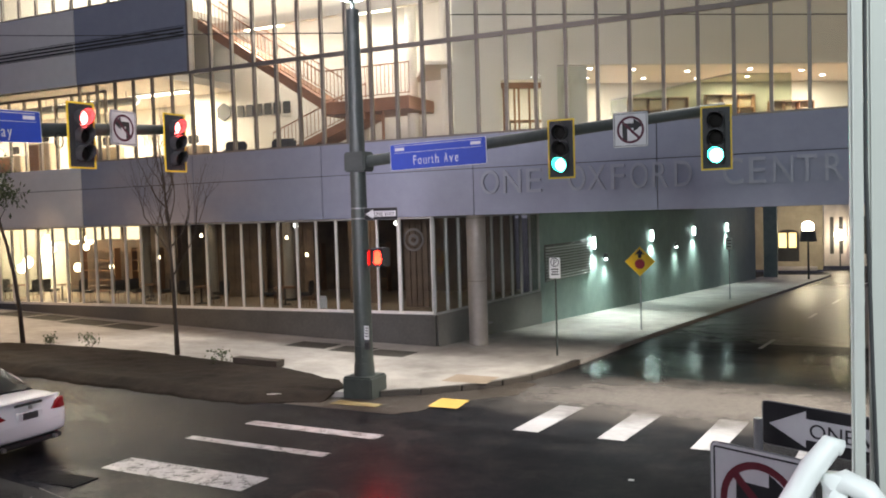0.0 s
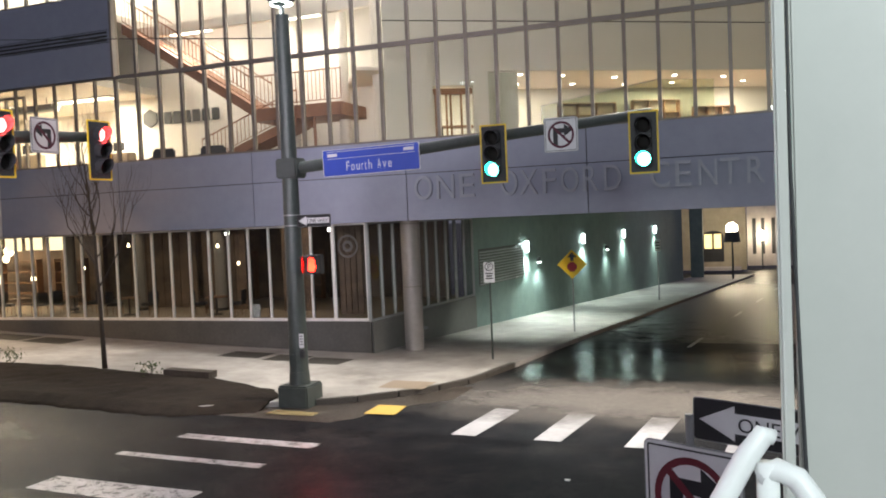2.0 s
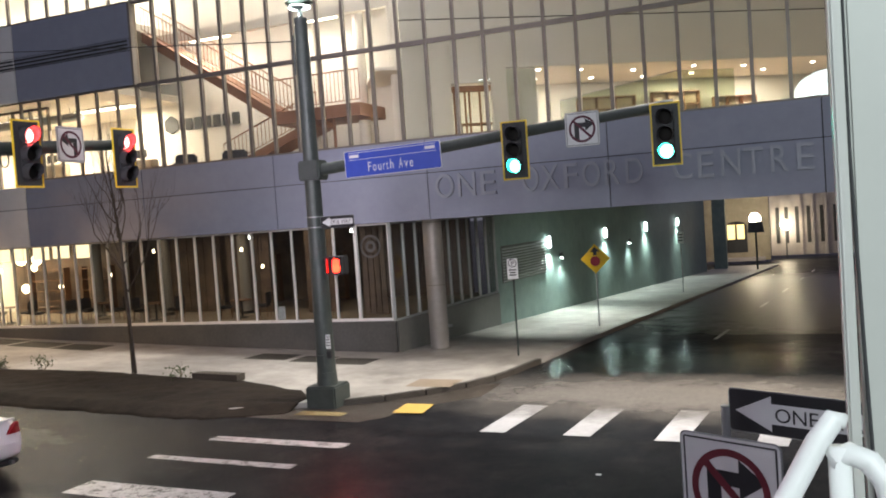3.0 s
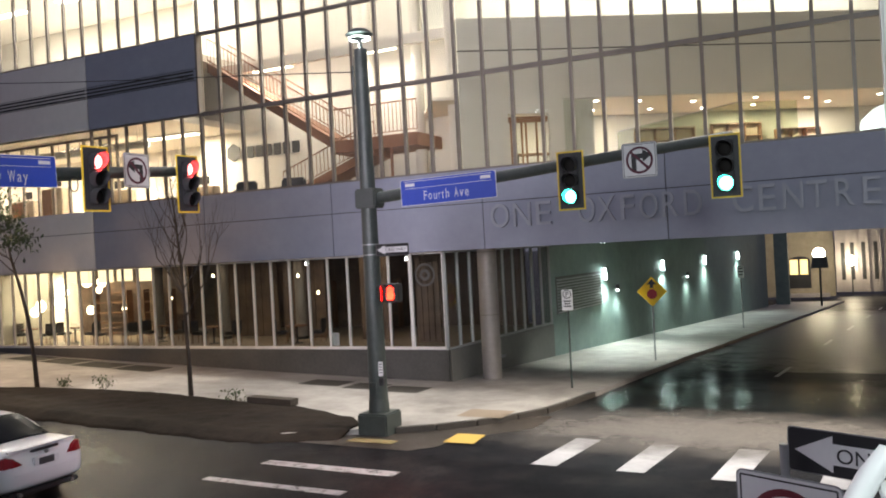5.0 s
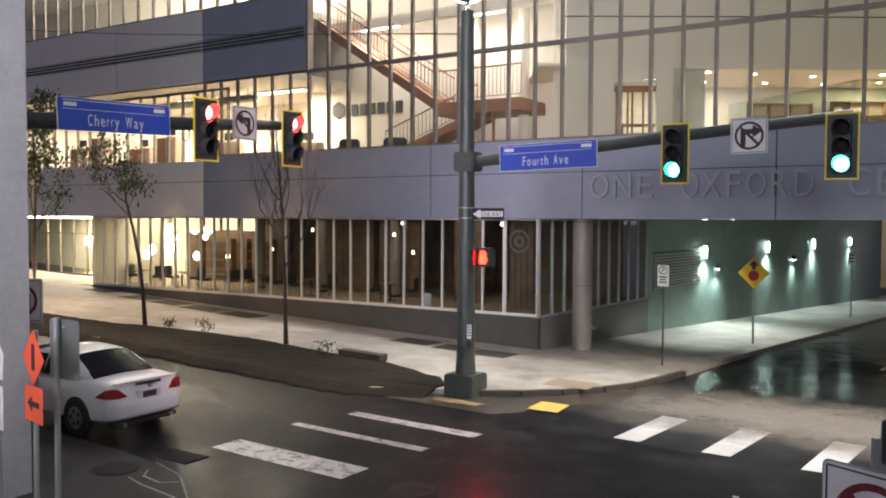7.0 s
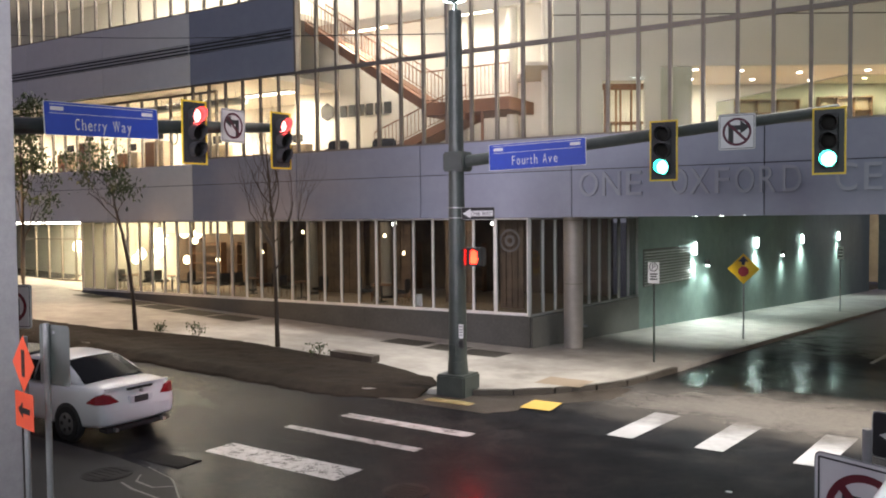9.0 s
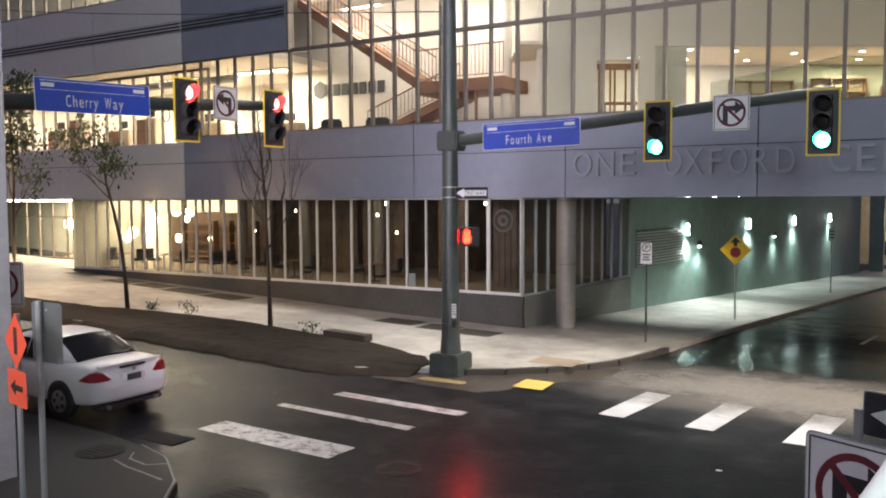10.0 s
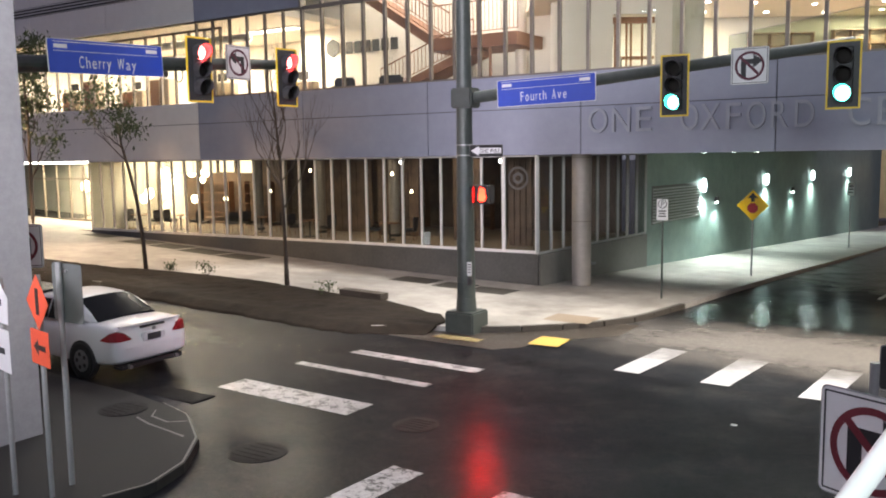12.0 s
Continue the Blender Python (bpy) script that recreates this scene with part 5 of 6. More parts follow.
def sedan(m, label):
    c = root("car", m, label, "car")
    # x runs forward from the rear bumper
    rings = [(-0.04, 0.62, 0.42, 0.62), (0.00, 0.76, 0.37, 0.72), (0.07, 0.855, 0.33, 0.93), (0.16, 0.89, 0.29, 1.035), (0.45, 0.90, 0.24, 1.075), (0.95, 0.905, 0.22, 1.06),
             (1.6, 0.91, 0.2, 1.0), (2.6, 0.91, 0.2, 0.97), (3.4, 0.905, 0.2, 0.98), (3.75, 0.90, 0.22, 0.95), (4.3, 0.88, 0.24, 0.86), (4.65, 0.84, 0.26, 0.74), (4.80, 0.74, 0.32, 0.62)]
    body = part("body", loft(rings, body_ring), CAR_WHITE, c, smooth=True)
    mod = body.modifiers.new("soft", "SUBSURF")
    mod.levels = mod.render_levels = 2

    def cabin_ring(hw, zb, zt, top):
        h = zt - zb
        side = [(hw, zb), (hw * (1 - (1 - top) * 0.5), zb + 0.5 * h), (hw * top, zb + 0.90 * h), (hw * top * 0.8, zt), (0.0, zt + 0.015)]
        return side + [(-y, z) for y, z in side[-2::-1]]

    cabin = part("greenhouse", loft([(0.70, 0.78, 0.98, 1.06, 0.96), (1.32, 0.82, 0.95, 1.375, 0.85), (1.60, 0.82, 0.93, 1.455, 0.82), (2.3, 0.82, 0.93, 1.475, 0.82), (2.85, 0.80, 0.93, 1.43, 0.80), (3.65, 0.72, 0.90, 1.0, 0.93)], cabin_ring), CAR_WHITE, c, smooth=True)
    mod = cabin.modifiers.new("soft", "SUBSURF")
    mod.levels = mod.render_levels = 2

    def quad(pts, push):
        bm = bmesh.new()
        a, b, cc, d = [Vector(p) for p in pts]
        nrm = (b - a).cross(d - a).normalized()
        g = [[bm.verts.new(a.lerp(b, i / 6).lerp(d.lerp(cc, i / 6), j / 4) + nrm * (push * (1 - (2 * i / 6 - 1) ** 2) + 0.0)) for i in range(7)] for j in range(5)]
        for r, s in zip(g, g[1:]):
            for i in range(6):
                bm.faces.new((r[i], r[i + 1], s[i + 1], s[i]))
        r = bmesh.ops.extrude_face_region(bm, geom=list(bm.faces))
        bmesh.ops.translate(bm, verts=[v for v in r["geom"] if isinstance(v, bmesh.types.BMVert)], vec=-nrm * 0.03)
        bmesh.ops.recalc_face_normals(bm, faces=bm.faces)
        return bm

    # the car's left side is +y here
    part("rear_window", quad([(0.76, 0.67, 1.085), (0.76, -0.67, 1.085), (1.47, -0.57, 1.43), (1.47, 0.57, 1.43)], 0.035), CAR_GLASS, c, "dark tinted rear window")
    part("windscreen", quad([(3.56, -0.64, 1.03), (3.56, 0.64, 1.03), (2.95, 0.52, 1.40), (2.95, -0.52, 1.40)], 0.03), CAR_GLASS, c)
    for sy in (1, -1):
        for x0, x1, x2, x3 in ((1.30, 2.16, 2.14, 1.62), (2.24, 3.20, 2.84, 2.22)):
            p = [(x0, sy * 0.822, 1.02), (x1, sy * 0.822, 1.02), (x2, sy * 0.700, 1.385), (x3, sy * 0.700, 1.385)]
            part("side_window", quad(p if sy < 0 else p[::-1], 0.0), CAR_GLASS, c, "dark tinted side window")
        part("door_line", box(2.19, 2.20, sy * 0.912 - 0.004, sy * 0.912 + 0.004, 0.32, 0.95), CHARCOAL, c)
        part("door_handle", box(2.3, 2.5, sy * 0.91 - 0.02, sy * 0.91 + 0.02, 0.80, 0.84, 0.008), CAR_WHITE, c)
        mir = bmesh.new()
        bmesh.ops.create_uvsphere(mir, u_segments=14, v_segments=8, radius=0.1)
        for v in mir.verts:
            v.co = Vector((v.co.x * 0.7 + 3.15, v.co.y * 1.1 + sy * 0.98, v.co.z * 0.75 + 1.02))
        part("wing_mirror", mir, CAR_WHITE, c, smooth=True)
        # wedge-shaped tail lamp wrapping the corner
        tl = bmesh.new()
        low = [(0.02, 0.50, 0.80), (0.03, 0.66, 0.785), (0.075, 0.80, 0.78), (0.17, 0.90, 0.785), (0.38, 0.938, 0.80)]
        top = [(0.03, 0.53, 0.83), (0.06, 0.66, 0.935), (0.10, 0.79, 0.975), (0.19, 0.885, 0.945), (0.38, 0.936, 0.815)]
        lv, tv = ([tl.verts.new((x - 0.02, sy * y, z)) for x, y, z in row] for row in (low, top))
        lb, tb = ([tl.verts.new((x + 0.10, sy * (y - 0.12), z)) for x, y, z in row] for row in (low, top))
        for i in range(4):
            tl.faces.new((lv[i], lv[i + 1], tv[i + 1], tv[i]))
            tl.faces.new((lb[i], lv[i], lv[i + 1], lb[i + 1]))
            tl.faces.new((tv[i], tv[i + 1], tb[i + 1], tb[i]))
        tl.faces.new((lv[0], tv[0], tb[0], lb[0]))
        bmesh.ops.recalc_face_normals(tl, faces=tl.faces)
        part("tail_light", tl, TAIL_RED, c, "red tail light, switched off")
        part("exhaust", tube((-0.02, sy * 0.55, 0.27), (0.3, sy * 0.55, 0.27), 0.04), RIM, c)
        for x in (0.98, 3.80):
            part("wheel_arch", tube((x, sy * 0.80, 0.34), (x, sy * 0.914, 0.34), 0.385, seg=32), CHARCOAL, c)
            w = part("wheel", tube((x, sy * 0.74, 0.325), (x, sy * 0.925, 0.325), 0.325, seg=32), TYRE, c)
            rim = part("rim", tube((x, sy * 0.90, 0.325), (x, sy * 0.932, 0.325), 0.215, seg=28), RIM, w)
            for k in range(5):
                a = 2 * math.pi * k / 5
                part("spoke_gap", tube((x + 0.13 * math.cos(a), sy * 0.925, 0.325 + 0.13 * math.sin(a)), (x + 0.13 * math.cos(a), sy * 0.936, 0.325 + 0.13 * math.sin(a)), 0.042, seg=10), CHARCOAL, w)
    part("spoiler_slot", box(0.0, 0.06, -0.30, 0.30, 0.975, 1.02, 0.018), CHARCOAL, c, "dark high brake light strip")
    part("trunk_lip", box(0.06, 0.16, -0.72, 0.72, 1.035, 1.06, 0.012), CAR_WHITE, c)
    part("plate_recess", box(-0.022, 0.06, -0.27, 0.27, 0.70, 0.87, 0.02), CAR_WHITE, c)
    part("licence_plate", box(-0.030, 0.05, -0.16, 0.16, 0.725, 0.85, 0.006), PLATE_DARK, c)
    part("plate_bar", box(-0.033, -0.028, -0.11, 0.11, 0.77, 0.81), GREY_SIGN, c)
    part("bumper_line", box(-0.036, 0.06, -0.66, 0.66, 0.625, 0.638, 0.004), CAR_WHITE, c)
    part("valance", box(0.03, 0.3, -0.74, 0.74, 0.22, 0.31, 0.03), CHARCOAL, c)
    part("badge", tube((-0.03, 0, 0.94), (0.0, 0, 0.94), 0.035, seg=14), RIM, c)
    return c


CX, CY = -14.22, 11.28
sedan(pose(CX, CY, road_z(CX - 1.5, CY) - 0.03, 0, -1.8, 180) @ Matrix.Scale(1.06, 4), "white four-door sedan parked at the near kerb")

# ---- trees and shrubs ----
BARK = surface("dark_bark", (0.035, 0.026, 0.02), (0.085, 0.065, 0.05), 16, (0.7, 0.9), 0, 0.6)
LEAF = surface("dull_green_leaf", (0.035, 0.055, 0.022), (0.10, 0.13, 0.05), 12, (0.5, 0.7), 0, 0)


def limb(bm, a, direction, length, r, depth, rnd, tips, up=0.35, bend=0.22, forks=3):
    """A crooked tapering limb that forks."""
    p, d = Vector(a), Vector(direction).normalized()
    n = 4
    pts, rad = [p.copy()], [r]
    for i in range(n):
        d = (d + Vector((rnd.uniform(-bend, bend), rnd.uniform(-bend, bend), rnd.uniform(-bend, bend) + up * 0.15))).normalized()
        p = p + d * (length / n)
        pts.append(p.copy())
        rad.append(r * (1 - 0.55 * (i + 1) / n))
    seg = 8 if r > 0.03 else 5
    rows = []
    for i, q in enumerate(pts):
        u, v = pts[max(0, i - 1)], pts[min(n, i + 1)]
        t = (v - u).to_track_quat("Z", "Y")
        rows.append([bm.verts.new(q + t @ Vector((rad[i] * math.cos(2 * math.pi * k / seg), rad[i] * math.sin(2 * math.pi * k / seg), 0))) for k in range(seg)])
    for s, t in zip(rows, rows[1:]):
        for k in range(seg):
            bm.faces.new((s[k], s[(k + 1) % seg], t[(k + 1) % seg], t[k]))
    tips.append((pts[-1], depth))
    if depth > 0:
        for k in range(forks):
            at = pts[rnd.randint(1, n)] if k else pts[-1]
            side = Vector((rnd.uniform(-1, 1), rnd.uniform(-1, 1), rnd.uniform(0.2, 1.0) * (1 + up)))
            limb(bm, at, d * 0.9 + side * 0.75, length * rnd.uniform(0.55, 0.82), r * 0.45, depth - 1, rnd, tips, up, bend, forks)


def leaves(points, count, spread, size, rnd):
    bm = bmesh.new()
    for i in range(count):
        c = points[rnd.randrange(len(points))] + Vector((rnd.gauss(0, spread), rnd.gauss(0, spread), rnd.gauss(0, spread * 0.8)))
        rot = Euler((rnd.uniform(0, 6.3), rnd.uniform(0, 6.3), rnd.uniform(0, 6.3))).to_matrix()
        s = size * rnd.uniform(0.6, 1.4)
        v = [bm.verts.new(c + rot @ Vector(q)) for q in ((-s, 0, 0), (-s * 0.2, -s * 0.42, s * 0.1), (s, 0, 0), (-s * 0.2, s * 0.42, s * 0.1))]
        bm.faces.new((v[0], v[1], v[2]))
        bm.faces.new((v[0], v[2], v[3]))
    return bm


def bare_tree(x, y, seed, label):
    rnd = random.Random(seed)
    t = root("tree", pose(x, y, ground_at(x, y)), label, "tree")
    bm = bent_tube([(0, 0, -0.1), (-0.02, 0, 0.9), (-0.07, 0.02, 2.0), (-0.10, 0, 3.0), (-0.14, 0, 4.2), (-0.3, 0, 5.8), (-0.45, 0, 7.2)], [0.085, 0.07, 0.062, 0.055, 0.042, 0.026, 0.012], 9)
    part("trunk", bm, BARK, t, smooth=True)
    for k in range(15):
        z = 2.5 + 0.31 * k + rnd.uniform(-0.1, 0.1)
        a = k * 2.4 + rnd.uniform(-0.4, 0.4)
        bl, tips = bmesh.new(), []
        limb(bl, (-0.06 - 0.027 * k, 0, z), (math.cos(a) * 0.62, math.sin(a) * 0.62, 1.0), 1.75 - 0.075 * k, 0.032 - 0.0013 * k, 3, rnd, tips, 0.8, 0.2, 3)
        part("limb", bl, BARK, t)
    return t


bare_tree(-19.1, 20.67, 5, "slender bare street tree with dark upright branches")


def leafy_tree(x, y, path, radii, limbs, seed, count, label):
    rnd = random.Random(seed)
    t = root("tree", pose(x, y, ground_at(x, y)), label, "tree")
    part("trunk", bent_tube(path, radii, 9), BARK, t, smooth=True)
    tips = []
    for a, d, ln, r in limbs:
        bl = bmesh.new()
        limb(bl, a, d, ln, r, 2, rnd, tips, 0.25, 0.25, 3)
        part("limb", bl, BARK, t)
    pts = [p for p, dep in tips if dep < 2]
    part("crown", leaves(pts, count, 0.19, 0.085, rnd), LEAF, t, "sparse clumps of small dull green leaves")
    return t


leafy_tree(-25.24, 19.9, [(0, 0, -0.1), (-0.10, 0, 1.2), (-0.30, 0.0, 2.4), (-0.62, 0, 3.5), (-1.0, 0, 4.5), (-1.15, 0, 5.3)], [0.085, 0.07, 0.062, 0.055, 0.045, 0.03],
           [((-0.75, 0, 3.9), (-1.0, 0, 0.35), 2.0, 0.03), ((-1.0, 0, 4.4), (-1.0, 0.2, 0.3), 1.9, 0.03), ((-1.05, 0, 4.7), (-0.2, 0.1, 1.0), 0.9, 0.025), ((-0.9, 0, 4.1), (0.45, -0.1, 0.9), 0.7, 0.02), ((-1.1, 0, 5.0), (-0.8, -0.3, 0.4), 1.1, 0.022)],
           11, 950, "small leaning street tree with sparse green leaves")
leafy_tree(-32.2, 20.0, [(0, 0, -0.1), (-0.02, 0, 1.5), (0.05, 0, 3.0), (0.1, 0, 4.6), (0.05, 0, 6.5), (0.1, 0, 7.6)], [0.1, 0.085, 0.075, 0.06, 0.04, 0.02],
           [((0.0, 0, 2.8), (0.8, 0, 1.0), 1.6, 0.035), ((0.05, 0, 3.6), (-0.7, 0.2, 1.0), 1.6, 0.035), ((0.1, 0, 4.4), (0.7, -0.2, 0.9), 1.4, 0.03), ((0.1, 0, 5.2), (-0.5, -0.2, 1.0), 1.3, 0.028), ((0.05, 0, 6.0), (0.5, 0.3, 1.0), 1.1, 0.025), ((0.1, 0, 6.8), (0, 0, 1), 0.9, 0.02)],
           17, 2600, "street tree with a loose crown of green leaves")


def shrub(x, y, h, seed):
    rnd = random.Random(seed)
    s = root("shrub", pose(x, y, ground_at(x, y) + 0.02), "small straggly shrub in the planting bed", "shrub", "bed shrubs")
    bm, tips = bmesh.new(), []
    for k in range(4):
        limb(bm, (0, 0, -0.05), (rnd.uniform(-0.25, 0.25), rnd.uniform(-0.25, 0.25), 1), h * 0.5, 0.012, 1, rnd, tips, 0.3, 0.3, 2)
    part("stem", bm, BARK, s)
    part("foliage", leaves([p for p, d in tips], 90, 0.09, 0.05, rnd), LEAF, s)


shrub(-22.3, 20.1, 0.58, 3)
shrub(-16.9, 20.1, 0.48, 4)
shrub(-24.3, 20.2, 0.30, 8)

# ---- overhead wire ----
CABLE = surface("black_cable", (0.012, 0.012, 0.012), (0.02, 0.02, 0.02), 4, (0.5, 0.7), 0, 0)
wpts = []
for i in range(25):
    x = -58 + (PX + 58) * i / 24
    u = (min(x, -20.0) + 37.24) / 23.31
    v = max(0.0, (x + 20.0) / (PX + 20.0))
    z = 12.93 - 3.55 * u + 0.85 * u * u
    wpts.append((x, 22.0 + (PY - 22.0) * v, z + (9.13 - z) * v))
tagged(part("overhead_cable", bent_tube(wpts, [0.014] * 25, 6), CABLE), "thin black overhead cable slung above the street", "cable")

# ---- pipe fitting by the column ----
fx, fy = side_x(29.4, 0.14), 29.4
fc = root("fire_connection", pose(fx, fy, 0.35), "twin-outlet metal fire hose connection on the plinth", "hose connection")
part("pipe", tube((-0.08, 0, 0), (0.10, 0, 0), 0.06), GALV, fc)
for s in (-1, 1):
    part("outlet", tube((0.08, 0, 0), (0.20, s * 0.12, -0.02), 0.05), GALV, fc)

# ---- far end of the side street ----
FAR_STONE = surface("far_tan_stone", (0.36, 0.31, 0.22), (0.48, 0.42, 0.31), 1.2, (0.6, 0.8), 0, 0.1)
FAR_PALE = surface("far_pale_stone", (0.40, 0.37, 0.36), (0.52, 0.48, 0.47), 1.2, (0.6, 0.8), 0, 0.1)
pc = root("column", pose(side_x(89, 0.6), 89, -3.1), "dark square pier at the end of the side wall", "column")
part("shaft", box(-0.62, 0.62, -0.6, 0.6, 0, 9.0, 0.03), WALL_SIDE, pc)
fb = root("far_building", pose(0, 105, -3.2), "tan stone building with an arched lit entrance", "building")
part("wall", box(-14, -0.9, 0, 8, 0, 14, 0.02), FAR_STONE, fb)
arch = flat_shape([(-5.75, 1.0), (-3.4, 1.0), (-3.4, 4.1)] + [(-4.575 + 1.175 * math.cos(radians(a)), 4.1 + 0.6 * math.sin(radians(a))) for a in range(15, 180, 15)] + [(-5.75, 4.1)], -0.05, 0.04)
part("arch_recess", arch, CHARCOAL, fb)
YELLOW_GLOW = glow("yellow_window_glow", (1.0, 0.78, 0.35), 1.6)
for x0, x1 in ((-5.6, -4.75), (-4.5, -3.7)):
    part("window", box(x0, x1, -0.09, -0.06, 2.6, 4.3), YELLOW_GLOW, fb, "lit yellow window")
part("step", box(-7, -1.5, -1.2, 0, 0, 0.4, 0.03), FAR_PALE, fb)
fb2 = root("far_building", pose(0, 120, -3.8), "pale stone building with tall piers", "building")
part("wall", box(-0.9, 26, 0, 8, 0, 16, 0.02), FAR_PALE, fb2)
for x in (-0.2, 0.9, 2.2, 3.6, 5.2, 6.8):
    part("window", box(x, x + 0.45, -0.06, -0.02, 1.6, 6.4), CHARCOAL, fb2)
    part("pier", box(x + 0.5, x + 0.85, -0.25, 0.0, 0, 7.5, 0.02), FAR_PALE, fb2)
BALL_GLOW = glow("globe_lamp_glow", (1.0, 0.88, 0.62), 40.0)
for x, y, z, r in ((-2.35, 100.0, 1.85, 0.85), (0.98, 118.5, 0.3, 0.85)):
    g = root("street_lamp", pose(x, y, road_z(x, y)), "old street lamp with a glowing warm globe", "street lamp", "far street lamps")
    part("post", tube((0, 0, 0), (0, 0, z - road_z(x, y) - r), 0.09, 0.06), STEEL_DARK, g)
    bmg = bmesh.new()
    bmesh.ops.create_uvsphere(bmg, u_segments=18, v_segments=12, radius=r * 0.75, matrix=Matrix.Translation((0, 0, z - road_z(x, y))))
    part("globe", bmg, BALL_GLOW, g, smooth=True)
    lamp("street_lamp_light", "POINT", 380, (1.0, 0.82, 0.55), pose(x, y - 1.2, z), 0.6)
sg = root("street_lamp", pose(-1.95, 84, road_z(-1.95, 84) + 0.14), "unlit dark street lamp with a drum head", "street lamp")
part("post", tube((0, 0, 0), (0, 0, 3.9), 0.09, 0.06), STEEL_DARK, sg)
part("head", tube((0, 0, 3.5), (0, 0, 4.5), 0.75, 0.6, 20), STEEL_DARK, sg)
rw = part("wall_across", prism([(side_x(20, 24), 20), (side_x(110, 24), 110), (side_x(110, 25), 110), (side_x(20, 25), 20)], -5, 14), FAR_PALE)
tagged(rw, "pale wall of the block across the side street", "wall", kind="structure")

# ---- near signs below the camera ----
sign_post(pose(-0.47, 6.22, ground_at(-0.47, 6.22)), 3.0, 0.03, "galvanised post carrying two traffic signs")
no_turn_sign(pose(-0.46, 6.15, 2.40, 0, 0, -26), 0.76, "worn white no-right-turn sign with a dimmed red ring", red=SIGN_RED_DIM)
one_way_sign(pose(0.06, 6.13, 2.94, 0, 1.0, -22), 1.09, 0.30, "dim black and white one-way sign above the no-turn sign")
sign_post(pose(-10.02, 6.22, ground_at(-10.02, 6.22)), 2.95, 0.035, "galvanised post with two orange work signs")
od = root("work_sign", pose(-9.97, 6.16, 2.65, 0, 0, -12), "orange diamond road-work sign", "traffic sign")
part("plate", flat_shape([(0, 0.36), (-0.36, 0), (0, -0.36), (0.36, 0)], 0.0, 0.005), SIGN_ORANGE, od)
part("symbol_bar", flat_shape([(-0.05, 0.18), (-0.05, -0.16), (0.05, -0.16), (0.05, 0.18)], -0.004), SIGN_BLACK, od)
oa = root("work_sign", pose(-9.97, 6.16, 2.06, 0, 0, -12), "orange plate with a black arrow", "traffic sign")
part("plate", rounded_plate(0.60, 0.46, 0.004, 0.03), SIGN_ORANGE, oa)
part("arrow", flat_shape([(-0.2, 0), (-0.05, 0.1), (-0.05, 0.035), (0.18, 0.035), (0.18, -0.035), (-0.05, -0.035), (-0.05, -0.1)]), SIGN_BLACK, oa)
sign_post(pose(-10.18, 6.62, ground_at(-10.18, 6.62)), 3.06, 0.04, "galvanised post holding a sign seen from behind")
bs = root("guide_sign", pose(-10.10, 6.68, 2.68), "grey back of a large traffic sign", "traffic sign")
part("plate", rounded_plate(0.64, 0.80, 0.004, 0.05), surface("dull_sign_back", (0.11, 0.125, 0.115), (0.17, 0.185, 0.175), 5, (0.6, 0.75), 0.15, 0.05), bs)
part("bolt", tube((0, -0.02, 0.3), (0, 0, 0.3), 0.02), GALV, bs)
no_turn_sign(pose(-13.46, 8.10, 3.02, 0, 0, 34), 0.72, "white no-turn sign half hidden behind a concrete corner", flip=-1, red=SIGN_RED_DIM)
sign_post(pose(-10.52, 6.02, ground_at(-10.52, 6.02)), 2.9, 0.035, "galvanised post with two white signs")
for z, pts, lab in ((2.66, [(-0.3, -0.28), (0.3, -0.28), (0.34, 0.06), (0, 0.32), (-0.34, 0.06)], "white five-sided sign plate"), (2.02, [(-0.3, -0.28), (0.3, -0.28), (0.3, 0.28), (-0.3, 0.28)], "white square sign plate with dark marks")):
    ws = root("white_sign", pose(-10.50, 5.96, z, 0, 0, -12), lab, "traffic sign")
    part("plate", flat_shape(pts, 0.0, 0.005), SIGN_WHITE, ws)
    part("text_bar", box(-0.12, 0.12, -0.005, -0.001, -0.05, 0.03), SIGN_BLACK, ws)

# ---- white frame and rail beside the camera ----
slab = part("floor_balcony", box(-1.6, 2.4, -4.0, 1.75, 2.6, 2.8), GARAGE)
tagged(slab, "concrete landing the camera stands on", "floor", kind="structure")
under = part("wall_under_balcony", box(-1.6, 2.4, -4.0, 1.4, -0.1, 2.6), GARAGE)
tagged(under, "concrete wall under the landing", "wall", kind="structure")
wf = root("white_screen", pose(0, 0, 2.8), "white painted metal screen at the edge of the landing", "screen")
SCREEN_PAINT = surface("off_white_screen_paint", (0.40, 0.40, 0.38), (0.47, 0.47, 0.445), 3, (0.35, 0.5), bump=0.008)
part("edge_strip", box(0.036, 0.056, 1.545, 1.60, 0, 3.6, 0.004), SCREEN_PAINT, wf)
part("gasket", bent_tube([(0.060, 1.57, 3.6), (0.060, 1.57, 1.75), (0.068, 1.57, 1.40), (0.080, 1.57, 1.0), (0.085, 1.57, 0)], [0.0032] * 5, 8), CHARCOAL, wf)
part("panel", box(0.064, 1.6, 1.58, 1.63, 0, 3.6, 0.004), SCREEN_PAINT, wf)
rl = root("handrail", pose(0, 0, 2.8), "white tubular metal handrail", "handrail")
part("sloping_tube", bent_tube([(0.020, 1.375, 1.335), (0.006, 1.372, 1.340), (-0.02, 1.365, 1.305), (-0.085, 1.33, 1.19), (-0.165, 1.29, 1.05), (-0.60, 1.15, 0.2), (-0.68, 1.12, 0.0)], [0.012, 0.0165, 0.0175, 0.0175, 0.0175, 0.0175, 0.0175], 18), WHITE_PAINT, rl, smooth=True)
